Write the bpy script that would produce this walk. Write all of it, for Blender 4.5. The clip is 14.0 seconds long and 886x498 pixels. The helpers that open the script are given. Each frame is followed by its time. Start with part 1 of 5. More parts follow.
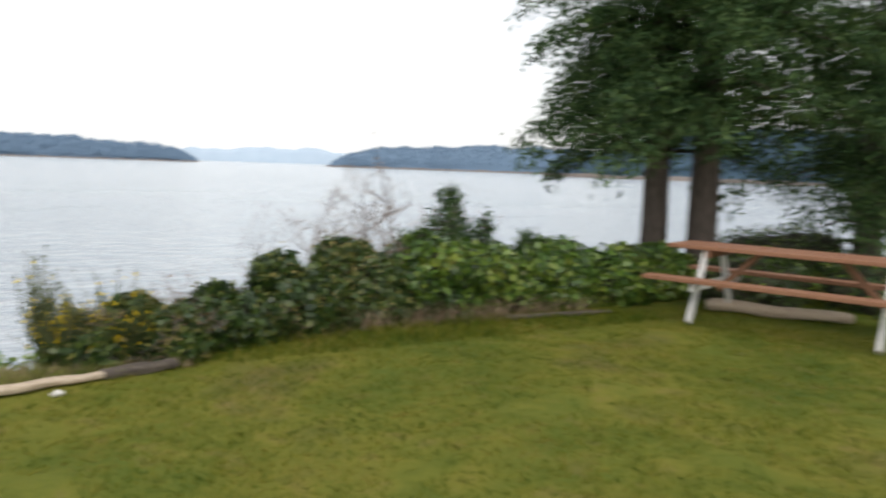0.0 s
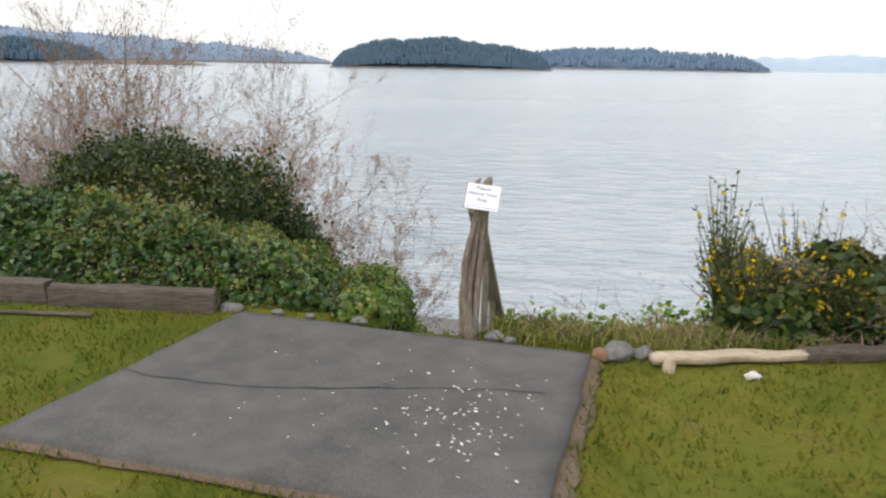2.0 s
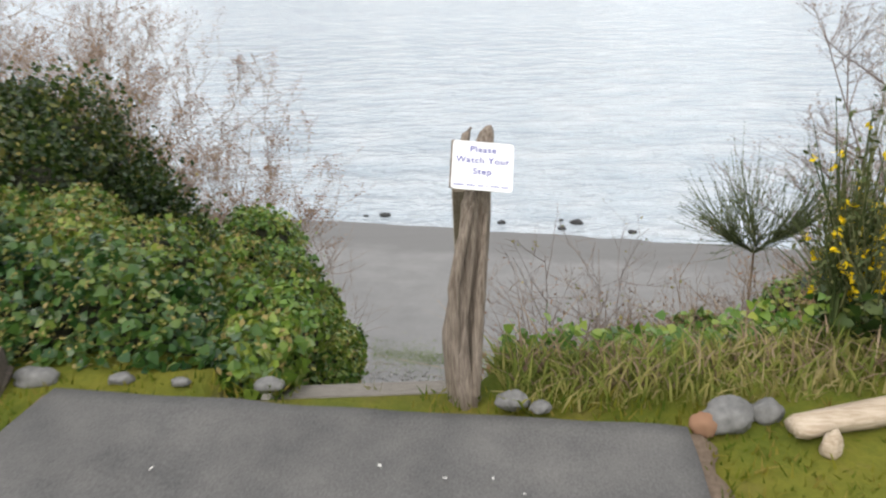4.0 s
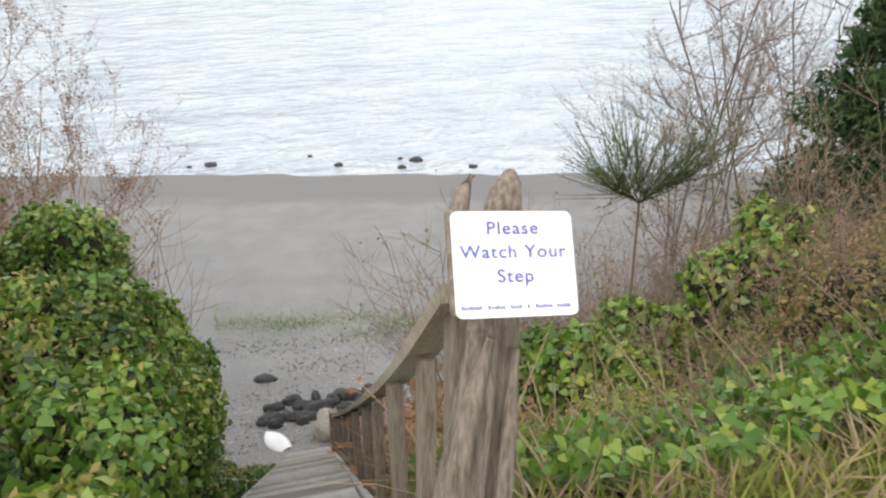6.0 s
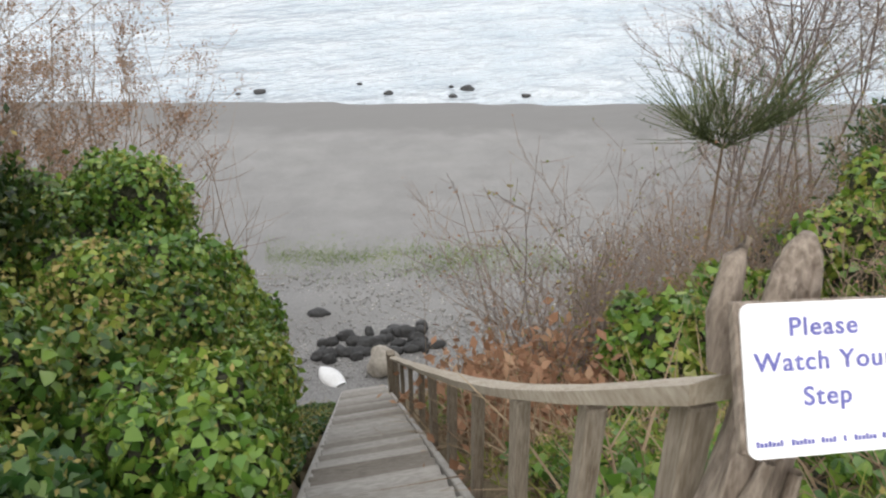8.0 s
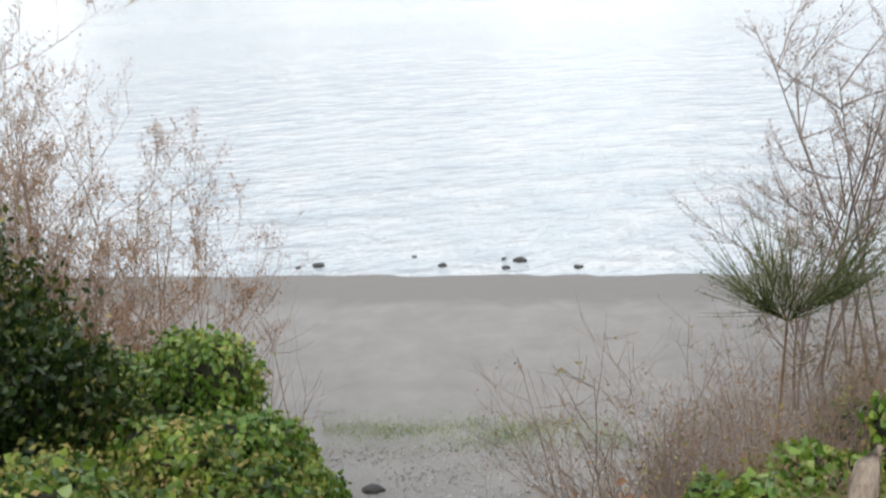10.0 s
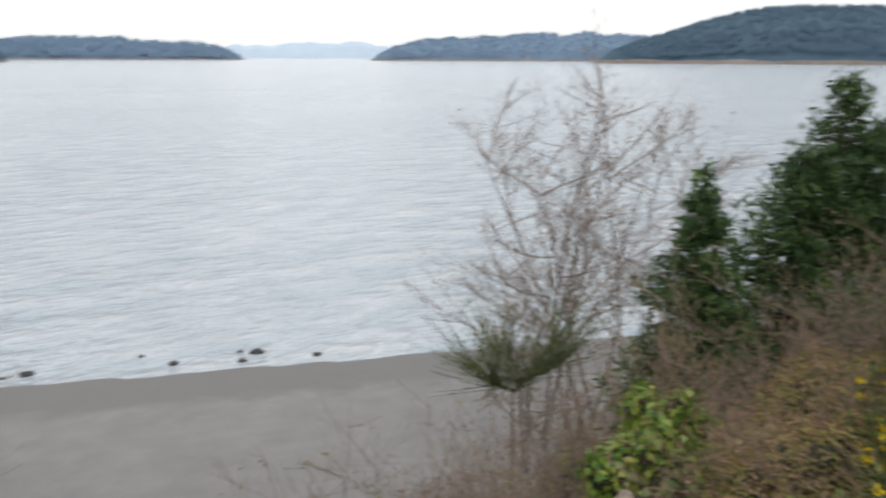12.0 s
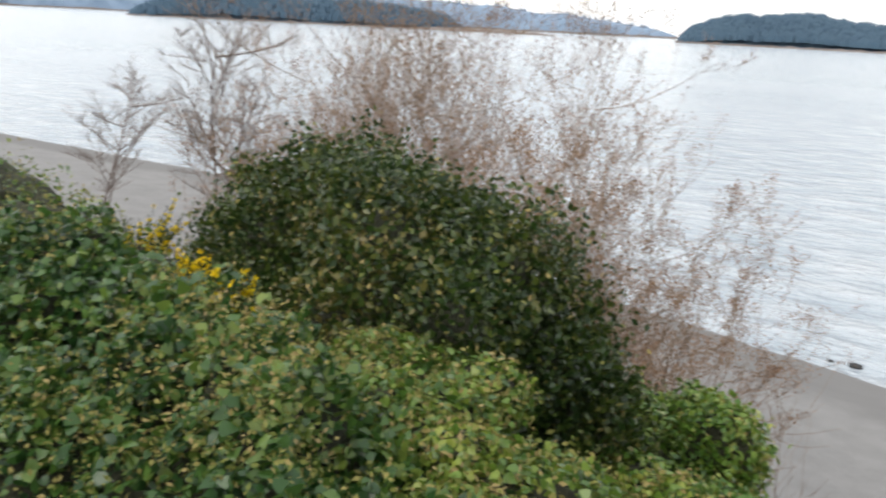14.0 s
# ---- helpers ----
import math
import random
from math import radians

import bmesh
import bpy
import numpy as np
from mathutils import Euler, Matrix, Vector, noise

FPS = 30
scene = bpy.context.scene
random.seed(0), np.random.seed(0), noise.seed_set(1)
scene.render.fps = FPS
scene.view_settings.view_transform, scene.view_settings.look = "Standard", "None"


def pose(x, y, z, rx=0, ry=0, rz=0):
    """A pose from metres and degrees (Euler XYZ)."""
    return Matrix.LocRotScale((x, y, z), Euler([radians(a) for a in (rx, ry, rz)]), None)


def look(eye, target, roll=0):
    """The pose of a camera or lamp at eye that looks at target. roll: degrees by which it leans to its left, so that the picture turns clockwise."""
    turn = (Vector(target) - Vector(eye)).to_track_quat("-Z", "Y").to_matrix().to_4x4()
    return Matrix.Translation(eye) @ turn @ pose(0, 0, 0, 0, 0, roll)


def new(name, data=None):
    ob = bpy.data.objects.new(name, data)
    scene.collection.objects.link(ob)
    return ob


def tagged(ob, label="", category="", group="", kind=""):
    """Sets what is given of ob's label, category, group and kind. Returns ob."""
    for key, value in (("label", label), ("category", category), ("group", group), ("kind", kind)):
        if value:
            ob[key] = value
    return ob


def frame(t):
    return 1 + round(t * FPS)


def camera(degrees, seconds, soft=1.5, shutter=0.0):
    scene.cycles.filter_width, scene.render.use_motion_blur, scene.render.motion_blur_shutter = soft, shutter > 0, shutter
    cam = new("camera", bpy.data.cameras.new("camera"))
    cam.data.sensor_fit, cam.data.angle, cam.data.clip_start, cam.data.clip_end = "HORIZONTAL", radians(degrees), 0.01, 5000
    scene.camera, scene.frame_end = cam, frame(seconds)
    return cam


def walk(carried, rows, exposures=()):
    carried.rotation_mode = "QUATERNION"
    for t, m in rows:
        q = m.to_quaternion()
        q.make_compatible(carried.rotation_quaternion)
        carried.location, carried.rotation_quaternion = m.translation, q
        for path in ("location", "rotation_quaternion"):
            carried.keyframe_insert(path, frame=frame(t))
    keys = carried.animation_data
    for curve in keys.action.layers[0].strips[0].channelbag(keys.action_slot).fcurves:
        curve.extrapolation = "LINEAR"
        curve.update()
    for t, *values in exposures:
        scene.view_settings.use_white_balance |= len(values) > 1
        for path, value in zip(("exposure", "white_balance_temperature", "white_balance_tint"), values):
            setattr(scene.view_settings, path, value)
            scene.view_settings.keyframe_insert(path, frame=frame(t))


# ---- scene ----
# ---------------- camera and walk ----------------
cam = camera(58, 14.0, soft=2.2, shutter=0.4)
PATH = [
    (0, (1.008, -6.95, 1.819), (2.045, -5.251, 1.613), 2.0),
    (0.5, (1.06, -6.3, 1.778), (1.595, -4.391, 1.518), 2.2),
    (1, (0.887, -5.714, 1.734), (0.933, -3.744, 1.395), 1.5),
    (1.5, (0.624, -5.296, 1.687), (0.431, -3.346, 1.288), 1.2),
    (2, (0.434, -4.823, 1.684), (0.186, -2.891, 1.23), 1.0),
    (2.5, (0.209, -4.233, 1.675), (0.033, -2.308, 1.16), 1.2),
    (3, (0.053, -3.645, 1.667), (-0.056, -1.74, 1.071), 0.9),
    (3.2, (-0.02, -3.44, 1.655), (-0.095, -1.54, 1.032), 0.6),
    (5.3, (-0.365, -1.484, 1.513), (0.034, 0.29, 0.678), -0.1),
    (5.5, (-0.40, -1.385, 1.495), (0.046, 0.379, 0.663), 0.3),
    (6, (-0.358, -1.086, 1.478), (0.122, 0.641, 0.591), 0.0),
    (6.5, (-0.402, -0.838, 1.423), (0.071, 0.852, 0.463), -0.8),
    (7, (-0.448, -0.696, 1.423), (-0.006, 0.96, 0.392), -0.2),
    (7.2, (-0.456, -0.67, 1.436), (-0.042, 0.974, 0.374), -0.5),
    (9.3, (-0.590, -0.580, 1.520), (-0.289, 1.192, 0.644), -0.8),
    (9.5, (-0.596, -0.590, 1.527), (-0.306, 1.209, 0.704), -1.3),
    (10, (-0.624, -0.642, 1.576), (-0.351, 1.225, 0.913), -2.6),
    (10.5, (-0.650, -0.688, 1.618), (-0.125, 1.167, 1.066), -2.4),
    (11, (-0.675, -0.734, 1.660), (0.289, 0.948, 1.171), -0.8),
    (11.5, (-0.683, -0.744, 1.660), (0.438, 0.848, 1.203), -0.4),
    (12, (-0.691, -0.754, 1.660), (0.224, 0.962, 1.191), 0.2),
    (12.5, (-0.698, -0.764, 1.660), (-0.438, 1.164, 1.174), -1.2),
    (13, (-0.706, -0.774, 1.660), (-1.100, 1.120, 1.155), 2.3),
    (13.5, (-0.713, -0.784, 1.660), (-1.435, 1.003, 1.127), 3.7),
    (14, (-0.721, -0.794, 1.660), (-1.693, 0.867, 1.118), 2.9),
]
walk(cam, [(t, look(eye, target, roll)) for t, eye, target, roll in PATH],
     exposures=[(0, -0.4), (2, -0.42), (3.2, -0.35), (5.3, 0.12), (6.2, 0.05), (7.2, -0.04), (9.6, 0.1), (10.5, -0.22), (11.5, -0.5), (12.5, -0.47), (13.4, -0.5), (14, -0.12)])

# ---------------- world, sun, exposure ----------------
world = bpy.data.worlds.new("overcast_sky")
scene.world = world
world.use_nodes = True
wn, wl = world.node_tree.nodes, world.node_tree.links
wn.clear()
sky = wn.new("ShaderNodeTexSky")
sky.sky_type = "NISHITA"
sky.sun_disc = False
sky.sun_elevation, sky.sun_rotation = radians(49), radians(212)
sky.air_density, sky.dust_density = 1.0, 3.0
bg_sky = wn.new("ShaderNodeBackground")
bg_sky.inputs["Strength"].default_value = 0.06
bg_cloud = wn.new("ShaderNodeBackground")
bg_cloud.inputs["Color"].default_value = (0.99, 0.985, 0.98, 1)
bg_cloud.inputs["Strength"].default_value = 1.36
add = wn.new("ShaderNodeAddShader")
wout = wn.new("ShaderNodeOutputWorld")
wl.new(sky.outputs["Color"], bg_sky.inputs["Color"])
wl.new(bg_sky.outputs[0], add.inputs[0])
wl.new(bg_cloud.outputs[0], add.inputs[1])
wl.new(add.outputs[0], wout.inputs["Surface"])
sun = new("sun", bpy.data.lights.new("sun", "SUN"))
sun.data.energy, sun.data.angle, sun.data.color = 1.3, radians(35), (1.0, 0.96, 0.9)
sun.matrix_world = look((-14, -22, 30), (0, 0, 0))

rng = np.random.default_rng(7)


# ---------------- materials ----------------
def mat(name, build, rough=0.8):
    m = bpy.data.materials.new(name)
    m.use_nodes = True
    n, l = m.node_tree.nodes, m.node_tree.links
    b = n["Principled BSDF"]
    b.inputs["Roughness"].default_value = rough
    build(n, l, b)
    return m


def noise_tex(n, l, scale, detail=5, coord="Object", stretch=None, rough=0.6):
    t = n.new("ShaderNodeTexNoise")
    t.inputs["Scale"].default_value, t.inputs["Detail"].default_value, t.inputs["Roughness"].default_value = scale, detail, rough
    c = n.new("ShaderNodeTexCoord")
    if stretch:
        mp = n.new("ShaderNodeMapping")
        mp.inputs["Scale"].default_value = stretch
        l.new(c.outputs[coord], mp.inputs["Vector"])
        l.new(mp.outputs[0], t.inputs["Vector"])
    else:
        l.new(c.outputs[coord], t.inputs["Vector"])
    return t


def ramp(n, l, src, stops):
    r = n.new("ShaderNodeValToRGB")
    while len(r.color_ramp.elements) < len(stops):
        r.color_ramp.elements.new(0.5)
    for el, (p, c) in zip(r.color_ramp.elements, stops):
        el.position, el.color = p, (*c, 1)
    l.new(src, r.inputs["Fac"])
    return r


def mix(n, l, fac, a, b, kind="MIX"):
    x = n.new("ShaderNodeMix")
    x.data_type, x.blend_type = "RGBA", kind
    if isinstance(fac, float):
        x.inputs[0].default_value = fac
    else:
        l.new(fac, x.inputs[0])
    l.new(a, x.inputs[6])
    l.new(b, x.inputs[7])
    return x.outputs[2]


def bump(n, l, b, src, strength, dist):
    p = n.new("ShaderNodeBump")
    p.inputs["Strength"].default_value, p.inputs["Distance"].default_value = strength, dist
    l.new(src, p.inputs["Height"])
    l.new(p.outputs[0], b.inputs["Normal"])


def two_scale(big, small, stops_big, stops_small, amount=0.5, bump_d=0.01, bump_s=0.5, stretch=None):
    def build(n, l, b):
        t1, t2 = noise_tex(n, l, big, 4, stretch=stretch), noise_tex(n, l, small, 6, stretch=stretch)
        c = mix(n, l, amount, ramp(n, l, t1.outputs["Fac"], stops_big).outputs[0], ramp(n, l, t2.outputs["Fac"], stops_small).outputs[0])
        l.new(c, b.inputs["Base Color"])
        bump(n, l, b, t2.outputs["Fac"], bump_s, bump_d)
    return build


def leafy(stops, rough=0.45, through_light=0.25):
    """Foliage: each leaf takes a colour of its own, some light passes through."""
    def build(n, l, b):
        g = n.new("ShaderNodeNewGeometry")
        big = noise_tex(n, l, 1.3, 2)
        mth = n.new("ShaderNodeMath")
        mth.operation = "MULTIPLY_ADD"
        l.new(big.outputs["Fac"], mth.inputs[0])
        mth.inputs[1].default_value = 1.1
        sub = n.new("ShaderNodeMath")
        sub.operation = "MULTIPLY_ADD"
        l.new(g.outputs["Random Per Island"], sub.inputs[0])
        sub.inputs[1].default_value, sub.inputs[2].default_value = 0.7, -0.4
        l.new(sub.outputs[0], mth.inputs[2])
        r = ramp(n, l, mth.outputs[0], stops)
        l.new(r.outputs[0], b.inputs["Base Color"])
        b.inputs["Specular IOR Level"].default_value = 0.45 if rough < 0.5 else 0.1
        tr = n.new("ShaderNodeBsdfTranslucent")
        l.new(r.outputs[0], tr.inputs["Color"])
        mx = n.new("ShaderNodeMixShader")
        mx.inputs[0].default_value = through_light
        l.new(b.outputs[0], mx.inputs[1])
        l.new(tr.outputs[0], mx.inputs[2])
        l.new(mx.outputs[0], n["Material Output"].inputs["Surface"])
    return mat_build(build, rough)


def mat_build(build, rough):
    return lambda name: mat(name, build, rough)


M = {}
M["ivy"] = leafy([(0.0, (0.026, 0.06, 0.013)), (0.35, (0.065, 0.135, 0.022)), (0.65, (0.14, 0.225, 0.032)), (1.0, (0.28, 0.32, 0.055))], 0.3)("ivy_leaf")
# Darker ivy copy: the bank's deep shadows are put into the leaf colour.
M["bank_ivy"] = leafy([(0.0, (0.012, 0.038, 0.012)), (0.35, (0.032, 0.085, 0.02)), (0.65, (0.07, 0.14, 0.026)), (1.0, (0.17, 0.22, 0.04))], 0.28)("bank_ivy_leaf")
# Lighter, yellower ivy copy with sunlit brightness put into the leaf colour.
M["sunny_ivy"] = leafy([(0.0, (0.035, 0.085, 0.016)), (0.35, (0.09, 0.185, 0.026)), (0.65, (0.17, 0.27, 0.04)), (1.0, (0.36, 0.38, 0.08))], 0.32)("new_ivy_leaf")
M["dome_ivy"] = leafy([(0.0, (0.008, 0.021, 0.006)), (0.45, (0.026, 0.055, 0.01)), (0.8, (0.075, 0.1, 0.018)), (1.0, (0.17, 0.14, 0.042))], 0.33)("dome_ivy_leaf")
M["bankgrass"] = leafy([(0.0, (0.11, 0.16, 0.035)), (0.4, (0.2, 0.235, 0.05)), (0.7, (0.33, 0.3, 0.1)), (1.0, (0.46, 0.38, 0.2))], 0.85, 0.35)("bank_grass_blades")
M["brooming"] = leafy([(0.0, (0.07, 0.095, 0.045)), (0.5, (0.12, 0.15, 0.065)), (1.0, (0.2, 0.2, 0.1))], 0.8, 0.15)("pale_broom_twigs")
M["dark_ivy"] = leafy([(0.0, (0.013, 0.031, 0.009)), (0.45, (0.036, 0.071, 0.014)), (0.8, (0.085, 0.12, 0.022)), (1.0, (0.19, 0.16, 0.045))], 0.35)("dark_ivy_leaf")
M["tan_ivy"] = leafy([(0.0, (0.09, 0.13, 0.03)), (0.4, (0.18, 0.19, 0.05)), (0.7, (0.3, 0.25, 0.09)), (1.0, (0.38, 0.29, 0.14))], 0.6)("ivy_berry_heads")
M["fir"] = leafy([(0.0, (0.018, 0.04, 0.018)), (0.5, (0.05, 0.095, 0.034)), (1.0, (0.12, 0.175, 0.06))], 0.6, 0.15)("fir_needles")
M["broom"] = leafy([(0.0, (0.03, 0.05, 0.018)), (0.5, (0.075, 0.1, 0.035)), (1.0, (0.17, 0.17, 0.07))], 0.7, 0.1)("broom_twigs")
M["yellow"] = leafy([(0.0, (0.65, 0.45, 0.01)), (1.0, (0.85, 0.65, 0.02))], 0.6, 0.3)("yellow_petals")
M["grass"] = leafy([(0.0, (0.035, 0.075, 0.01)), (0.4, (0.085, 0.12, 0.012)), (0.7, (0.18, 0.175, 0.02)), (1.0, (0.28, 0.21, 0.06))], 0.85, 0.35)("grass_blades")
M["dry"] = leafy([(0.0, (0.13, 0.09, 0.06)), (0.5, (0.27, 0.2, 0.13)), (1.0, (0.42, 0.33, 0.22))], 0.85, 0.2)("dry_stalks")
M["rust"] = leafy([(0.0, (0.2, 0.11, 0.065)), (0.5, (0.33, 0.185, 0.115)), (1.0, (0.46, 0.31, 0.2))], 0.85, 0.25)("dead_fern")
M["brownleaf"] = leafy([(0.0, (0.17, 0.095, 0.06)), (0.5, (0.29, 0.17, 0.105)), (1.0, (0.4, 0.27, 0.18))], 0.85, 0.3)("withered_leaves")
M["twig"] = mat("twig_bark", two_scale(3, 60, [(0.3, (0.13, 0.1, 0.085)), (0.7, (0.28, 0.23, 0.2))], [(0.3, (0.1, 0.075, 0.065)), (0.7, (0.3, 0.25, 0.22))], 0.5, 0.002), 0.85)
M["redtwig"] = mat("red_twig_bark", two_scale(3, 60, [(0.3, (0.17, 0.115, 0.075)), (0.7, (0.32, 0.235, 0.165))], [(0.3, (0.13, 0.09, 0.06)), (0.7, (0.34, 0.26, 0.19))], 0.5, 0.002), 0.85)
M["bark"] = mat("fir_bark", two_scale(2, 14, [(0.3, (0.045, 0.035, 0.028)), (0.7, (0.12, 0.095, 0.075))], [(0.35, (0.03, 0.025, 0.02)), (0.65, (0.15, 0.12, 0.1))], 0.6, 0.05, 1.0, (3, 3, 0.4)), 0.95)
# Near-black colour that stands in for the shade between leaves.
M["bed"] = mat("painted_foliage_shade", two_scale(2, 25, [(0.3, (0.015, 0.02, 0.01)), (0.7, (0.045, 0.045, 0.02))], [(0.3, (0.012, 0.016, 0.008)), (0.7, (0.05, 0.05, 0.022))], 0.5, 0.05, 1.0), 0.95)
M["catkin"] = leafy([(0.0, (0.3, 0.24, 0.2)), (1.0, (0.5, 0.43, 0.38))], 0.9, 0.3)("alder_catkins")
M["pebble"] = leafy([(0.0, (0.14, 0.14, 0.135)), (0.5, (0.3, 0.295, 0.28)), (1.0, (0.5, 0.49, 0.46))], 0.85, 0.0)("beach_pebbles")
M["saltgrass"] = leafy([(0.0, (0.14, 0.2, 0.06)), (0.5, (0.22, 0.3, 0.1)), (1.0, (0.32, 0.36, 0.16))], 0.8, 0.2)("saltgrass_blades")
M["soil"] = mat("bare_earth", two_scale(5, 60, [(0.3, (0.1, 0.07, 0.045)), (0.7, (0.2, 0.145, 0.1))], [(0.3, (0.08, 0.055, 0.038)), (0.7, (0.24, 0.18, 0.13))], 0.5, 0.01, 0.8), 0.95)
M["stem"] = mat("ivy_stem", two_scale(3, 40, [(0.3, (0.06, 0.045, 0.03)), (0.7, (0.13, 0.1, 0.07))], [(0.3, (0.05, 0.04, 0.03)), (0.7, (0.14, 0.11, 0.08))]), 0.9)
M["drift"] = mat("weathered_driftwood", two_scale(5, 26, [(0.3, (0.13, 0.095, 0.07)), (0.7, (0.33, 0.27, 0.21))], [(0.35, (0.07, 0.05, 0.036)), (0.65, (0.4, 0.34, 0.28))], 0.55, 0.012, 0.9, (4, 4, 0.5)), 0.8)
M["palelog"] = mat("bleached_log", two_scale(3, 18, [(0.3, (0.4, 0.3, 0.2)), (0.7, (0.6, 0.5, 0.38))], [(0.35, (0.25, 0.17, 0.1)), (0.65, (0.62, 0.53, 0.42))], 0.5, 0.01, 0.7, (0.6, 5, 5)), 0.75)
M["rotlog"] = mat("rotten_timber", two_scale(3, 22, [(0.3, (0.045, 0.034, 0.027)), (0.7, (0.16, 0.13, 0.1))], [(0.35, (0.025, 0.02, 0.016)), (0.65, (0.2, 0.165, 0.13))], 0.5, 0.012, 0.9, (0.5, 5, 5)), 0.9)
M["board"] = mat("grey_deck_board", two_scale(3, 30, [(0.3, (0.28, 0.265, 0.24)), (0.7, (0.42, 0.4, 0.37))], [(0.35, (0.12, 0.105, 0.09)), (0.65, (0.4, 0.385, 0.355))], 0.5, 0.004, 0.8, (0.6, 6, 6)), 0.8)


def tread_build(n, l, b):
    two_scale(3, 30, [(0.3, (0.28, 0.265, 0.24)), (0.7, (0.42, 0.4, 0.37))], [(0.35, (0.12, 0.105, 0.09)), (0.65, (0.4, 0.385, 0.355))], 0.5, 0.004, 0.8, (0.6, 6, 6))(n, l, b)
    src = b.inputs["Base Color"].links[0].from_socket
    info = n.new("ShaderNodeObjectInfo")
    l.new(mix(n, l, 0.8, src, ramp(n, l, info.outputs["Random"], [(0.1, (0.42, 0.38, 0.33)), (0.75, (1.0, 1.0, 1.0))]).outputs[0], "MULTIPLY"), b.inputs["Base Color"])


M["tread"] = mat("worn_tread_board", tread_build, 0.8)
M["railwood"] = mat("weathered_rail_timber", two_scale(3, 30, [(0.3, (0.25, 0.2, 0.14)), (0.7, (0.46, 0.41, 0.33))], [(0.35, (0.16, 0.12, 0.08)), (0.65, (0.46, 0.41, 0.34))], 0.5, 0.003, 0.7, (6, 0.6, 1.5)), 0.75)
M["postwood"] = mat("weathered_post_timber", two_scale(3, 30, [(0.3, (0.1, 0.075, 0.045)), (0.7, (0.3, 0.26, 0.2))], [(0.35, (0.08, 0.055, 0.035)), (0.65, (0.32, 0.28, 0.23))], 0.5, 0.003, 0.7, (6, 6, 0.6)), 0.8)
M["redwood"] = mat("redwood_plank", two_scale(2, 25, [(0.3, (0.2, 0.085, 0.045)), (0.7, (0.34, 0.16, 0.085))], [(0.35, (0.15, 0.06, 0.035)), (0.65, (0.38, 0.2, 0.11))], 0.5, 0.002, 0.6, (5, 5, 5)), 0.6)
M["white"] = mat("worn_white_paint", two_scale(4, 40, [(0.3, (0.6, 0.59, 0.56)), (0.7, (0.78, 0.77, 0.75))], [(0.3, (0.55, 0.53, 0.5)), (0.6, (0.8, 0.79, 0.78))], 0.5, 0.001), 0.6)
M["signwhite"] = mat("white_sign_enamel", two_scale(3, 90, [(0.3, (0.8, 0.8, 0.82)), (0.7, (0.86, 0.86, 0.87))], [(0.25, (0.76, 0.76, 0.77)), (0.5, (0.86, 0.86, 0.87))], 0.4, 0.0003), 0.35)
M["signblue"] = mat("blue_lettering", two_scale(20, 90, [(0.3, (0.09, 0.09, 0.3)), (0.7, (0.15, 0.15, 0.42))], [(0.3, (0.08, 0.08, 0.3)), (0.7, (0.17, 0.17, 0.42))], 0.5, 0.0002), 0.5)
M["rock"] = mat("beach_rock", two_scale(4, 30, [(0.3, (0.1, 0.1, 0.095)), (0.7, (0.24, 0.24, 0.23))], [(0.3, (0.08, 0.08, 0.075)), (0.7, (0.26, 0.25, 0.24))], 0.5, 0.01, 0.8), 0.85)
M["darkrock"] = mat("wet_dark_rock", two_scale(4, 30, [(0.3, (0.018, 0.018, 0.018)), (0.7, (0.045, 0.045, 0.044))], [(0.3, (0.014, 0.014, 0.015)), (0.7, (0.06, 0.06, 0.058))], 0.5, 0.01, 0.8), 0.7)
M["boulder"] = mat("tan_boulder", two_scale(3, 25, [(0.3, (0.24, 0.21, 0.17)), (0.7, (0.4, 0.37, 0.32))], [(0.3, (0.18, 0.16, 0.13)), (0.7, (0.42, 0.39, 0.34))], 0.5, 0.01, 0.8), 0.85)
M["shell"] = mat("bleached_shell", two_scale(20, 90, [(0.3, (0.55, 0.53, 0.48)), (0.7, (0.75, 0.73, 0.69))], [(0.3, (0.5, 0.48, 0.43)), (0.7, (0.78, 0.76, 0.72))]), 0.6)
M["hull"] = mat("white_boat_hull", two_scale(3, 40, [(0.3, (0.66, 0.66, 0.65)), (0.7, (0.8, 0.8, 0.8))], [(0.3, (0.6, 0.6, 0.58)), (0.6, (0.82, 0.82, 0.82))], 0.5, 0.001), 0.4)
# Blue and pale distance haze is put into these woods' and hills' colours.
M["woods"] = mat("haze_tinted_far_conifers", two_scale(0.006, 0.04, [(0.3, (0.05, 0.095, 0.14)), (0.7, (0.07, 0.122, 0.17))], [(0.3, (0.05, 0.09, 0.135)), (0.7, (0.075, 0.125, 0.17))], 0.5, 0.4, 0.2), 0.95)
M["hazewoods"] = mat("haze_tinted_far_woods", two_scale(0.003, 0.02, [(0.3, (0.115, 0.18, 0.265)), (0.7, (0.145, 0.22, 0.31))], [(0.3, (0.115, 0.18, 0.26)), (0.7, (0.16, 0.235, 0.32))], 0.5, 0.4, 0.2), 0.95)
M["hazehills"] = mat("haze_paled_far_hills", two_scale(0.002, 0.02, [(0.3, (0.4, 0.5, 0.6)), (0.7, (0.46, 0.55, 0.64))], [(0.3, (0.38, 0.48, 0.58)), (0.7, (0.48, 0.57, 0.66))], 0.5, 1.0), 0.95)
M["hazeshore"] = mat("haze_tinted_shore_woods", two_scale(0.003, 0.02, [(0.3, (0.19, 0.265, 0.36)), (0.7, (0.23, 0.31, 0.41))], [(0.3, (0.18, 0.255, 0.35)), (0.7, (0.25, 0.325, 0.42))], 0.5, 0.4, 0.2), 0.95)
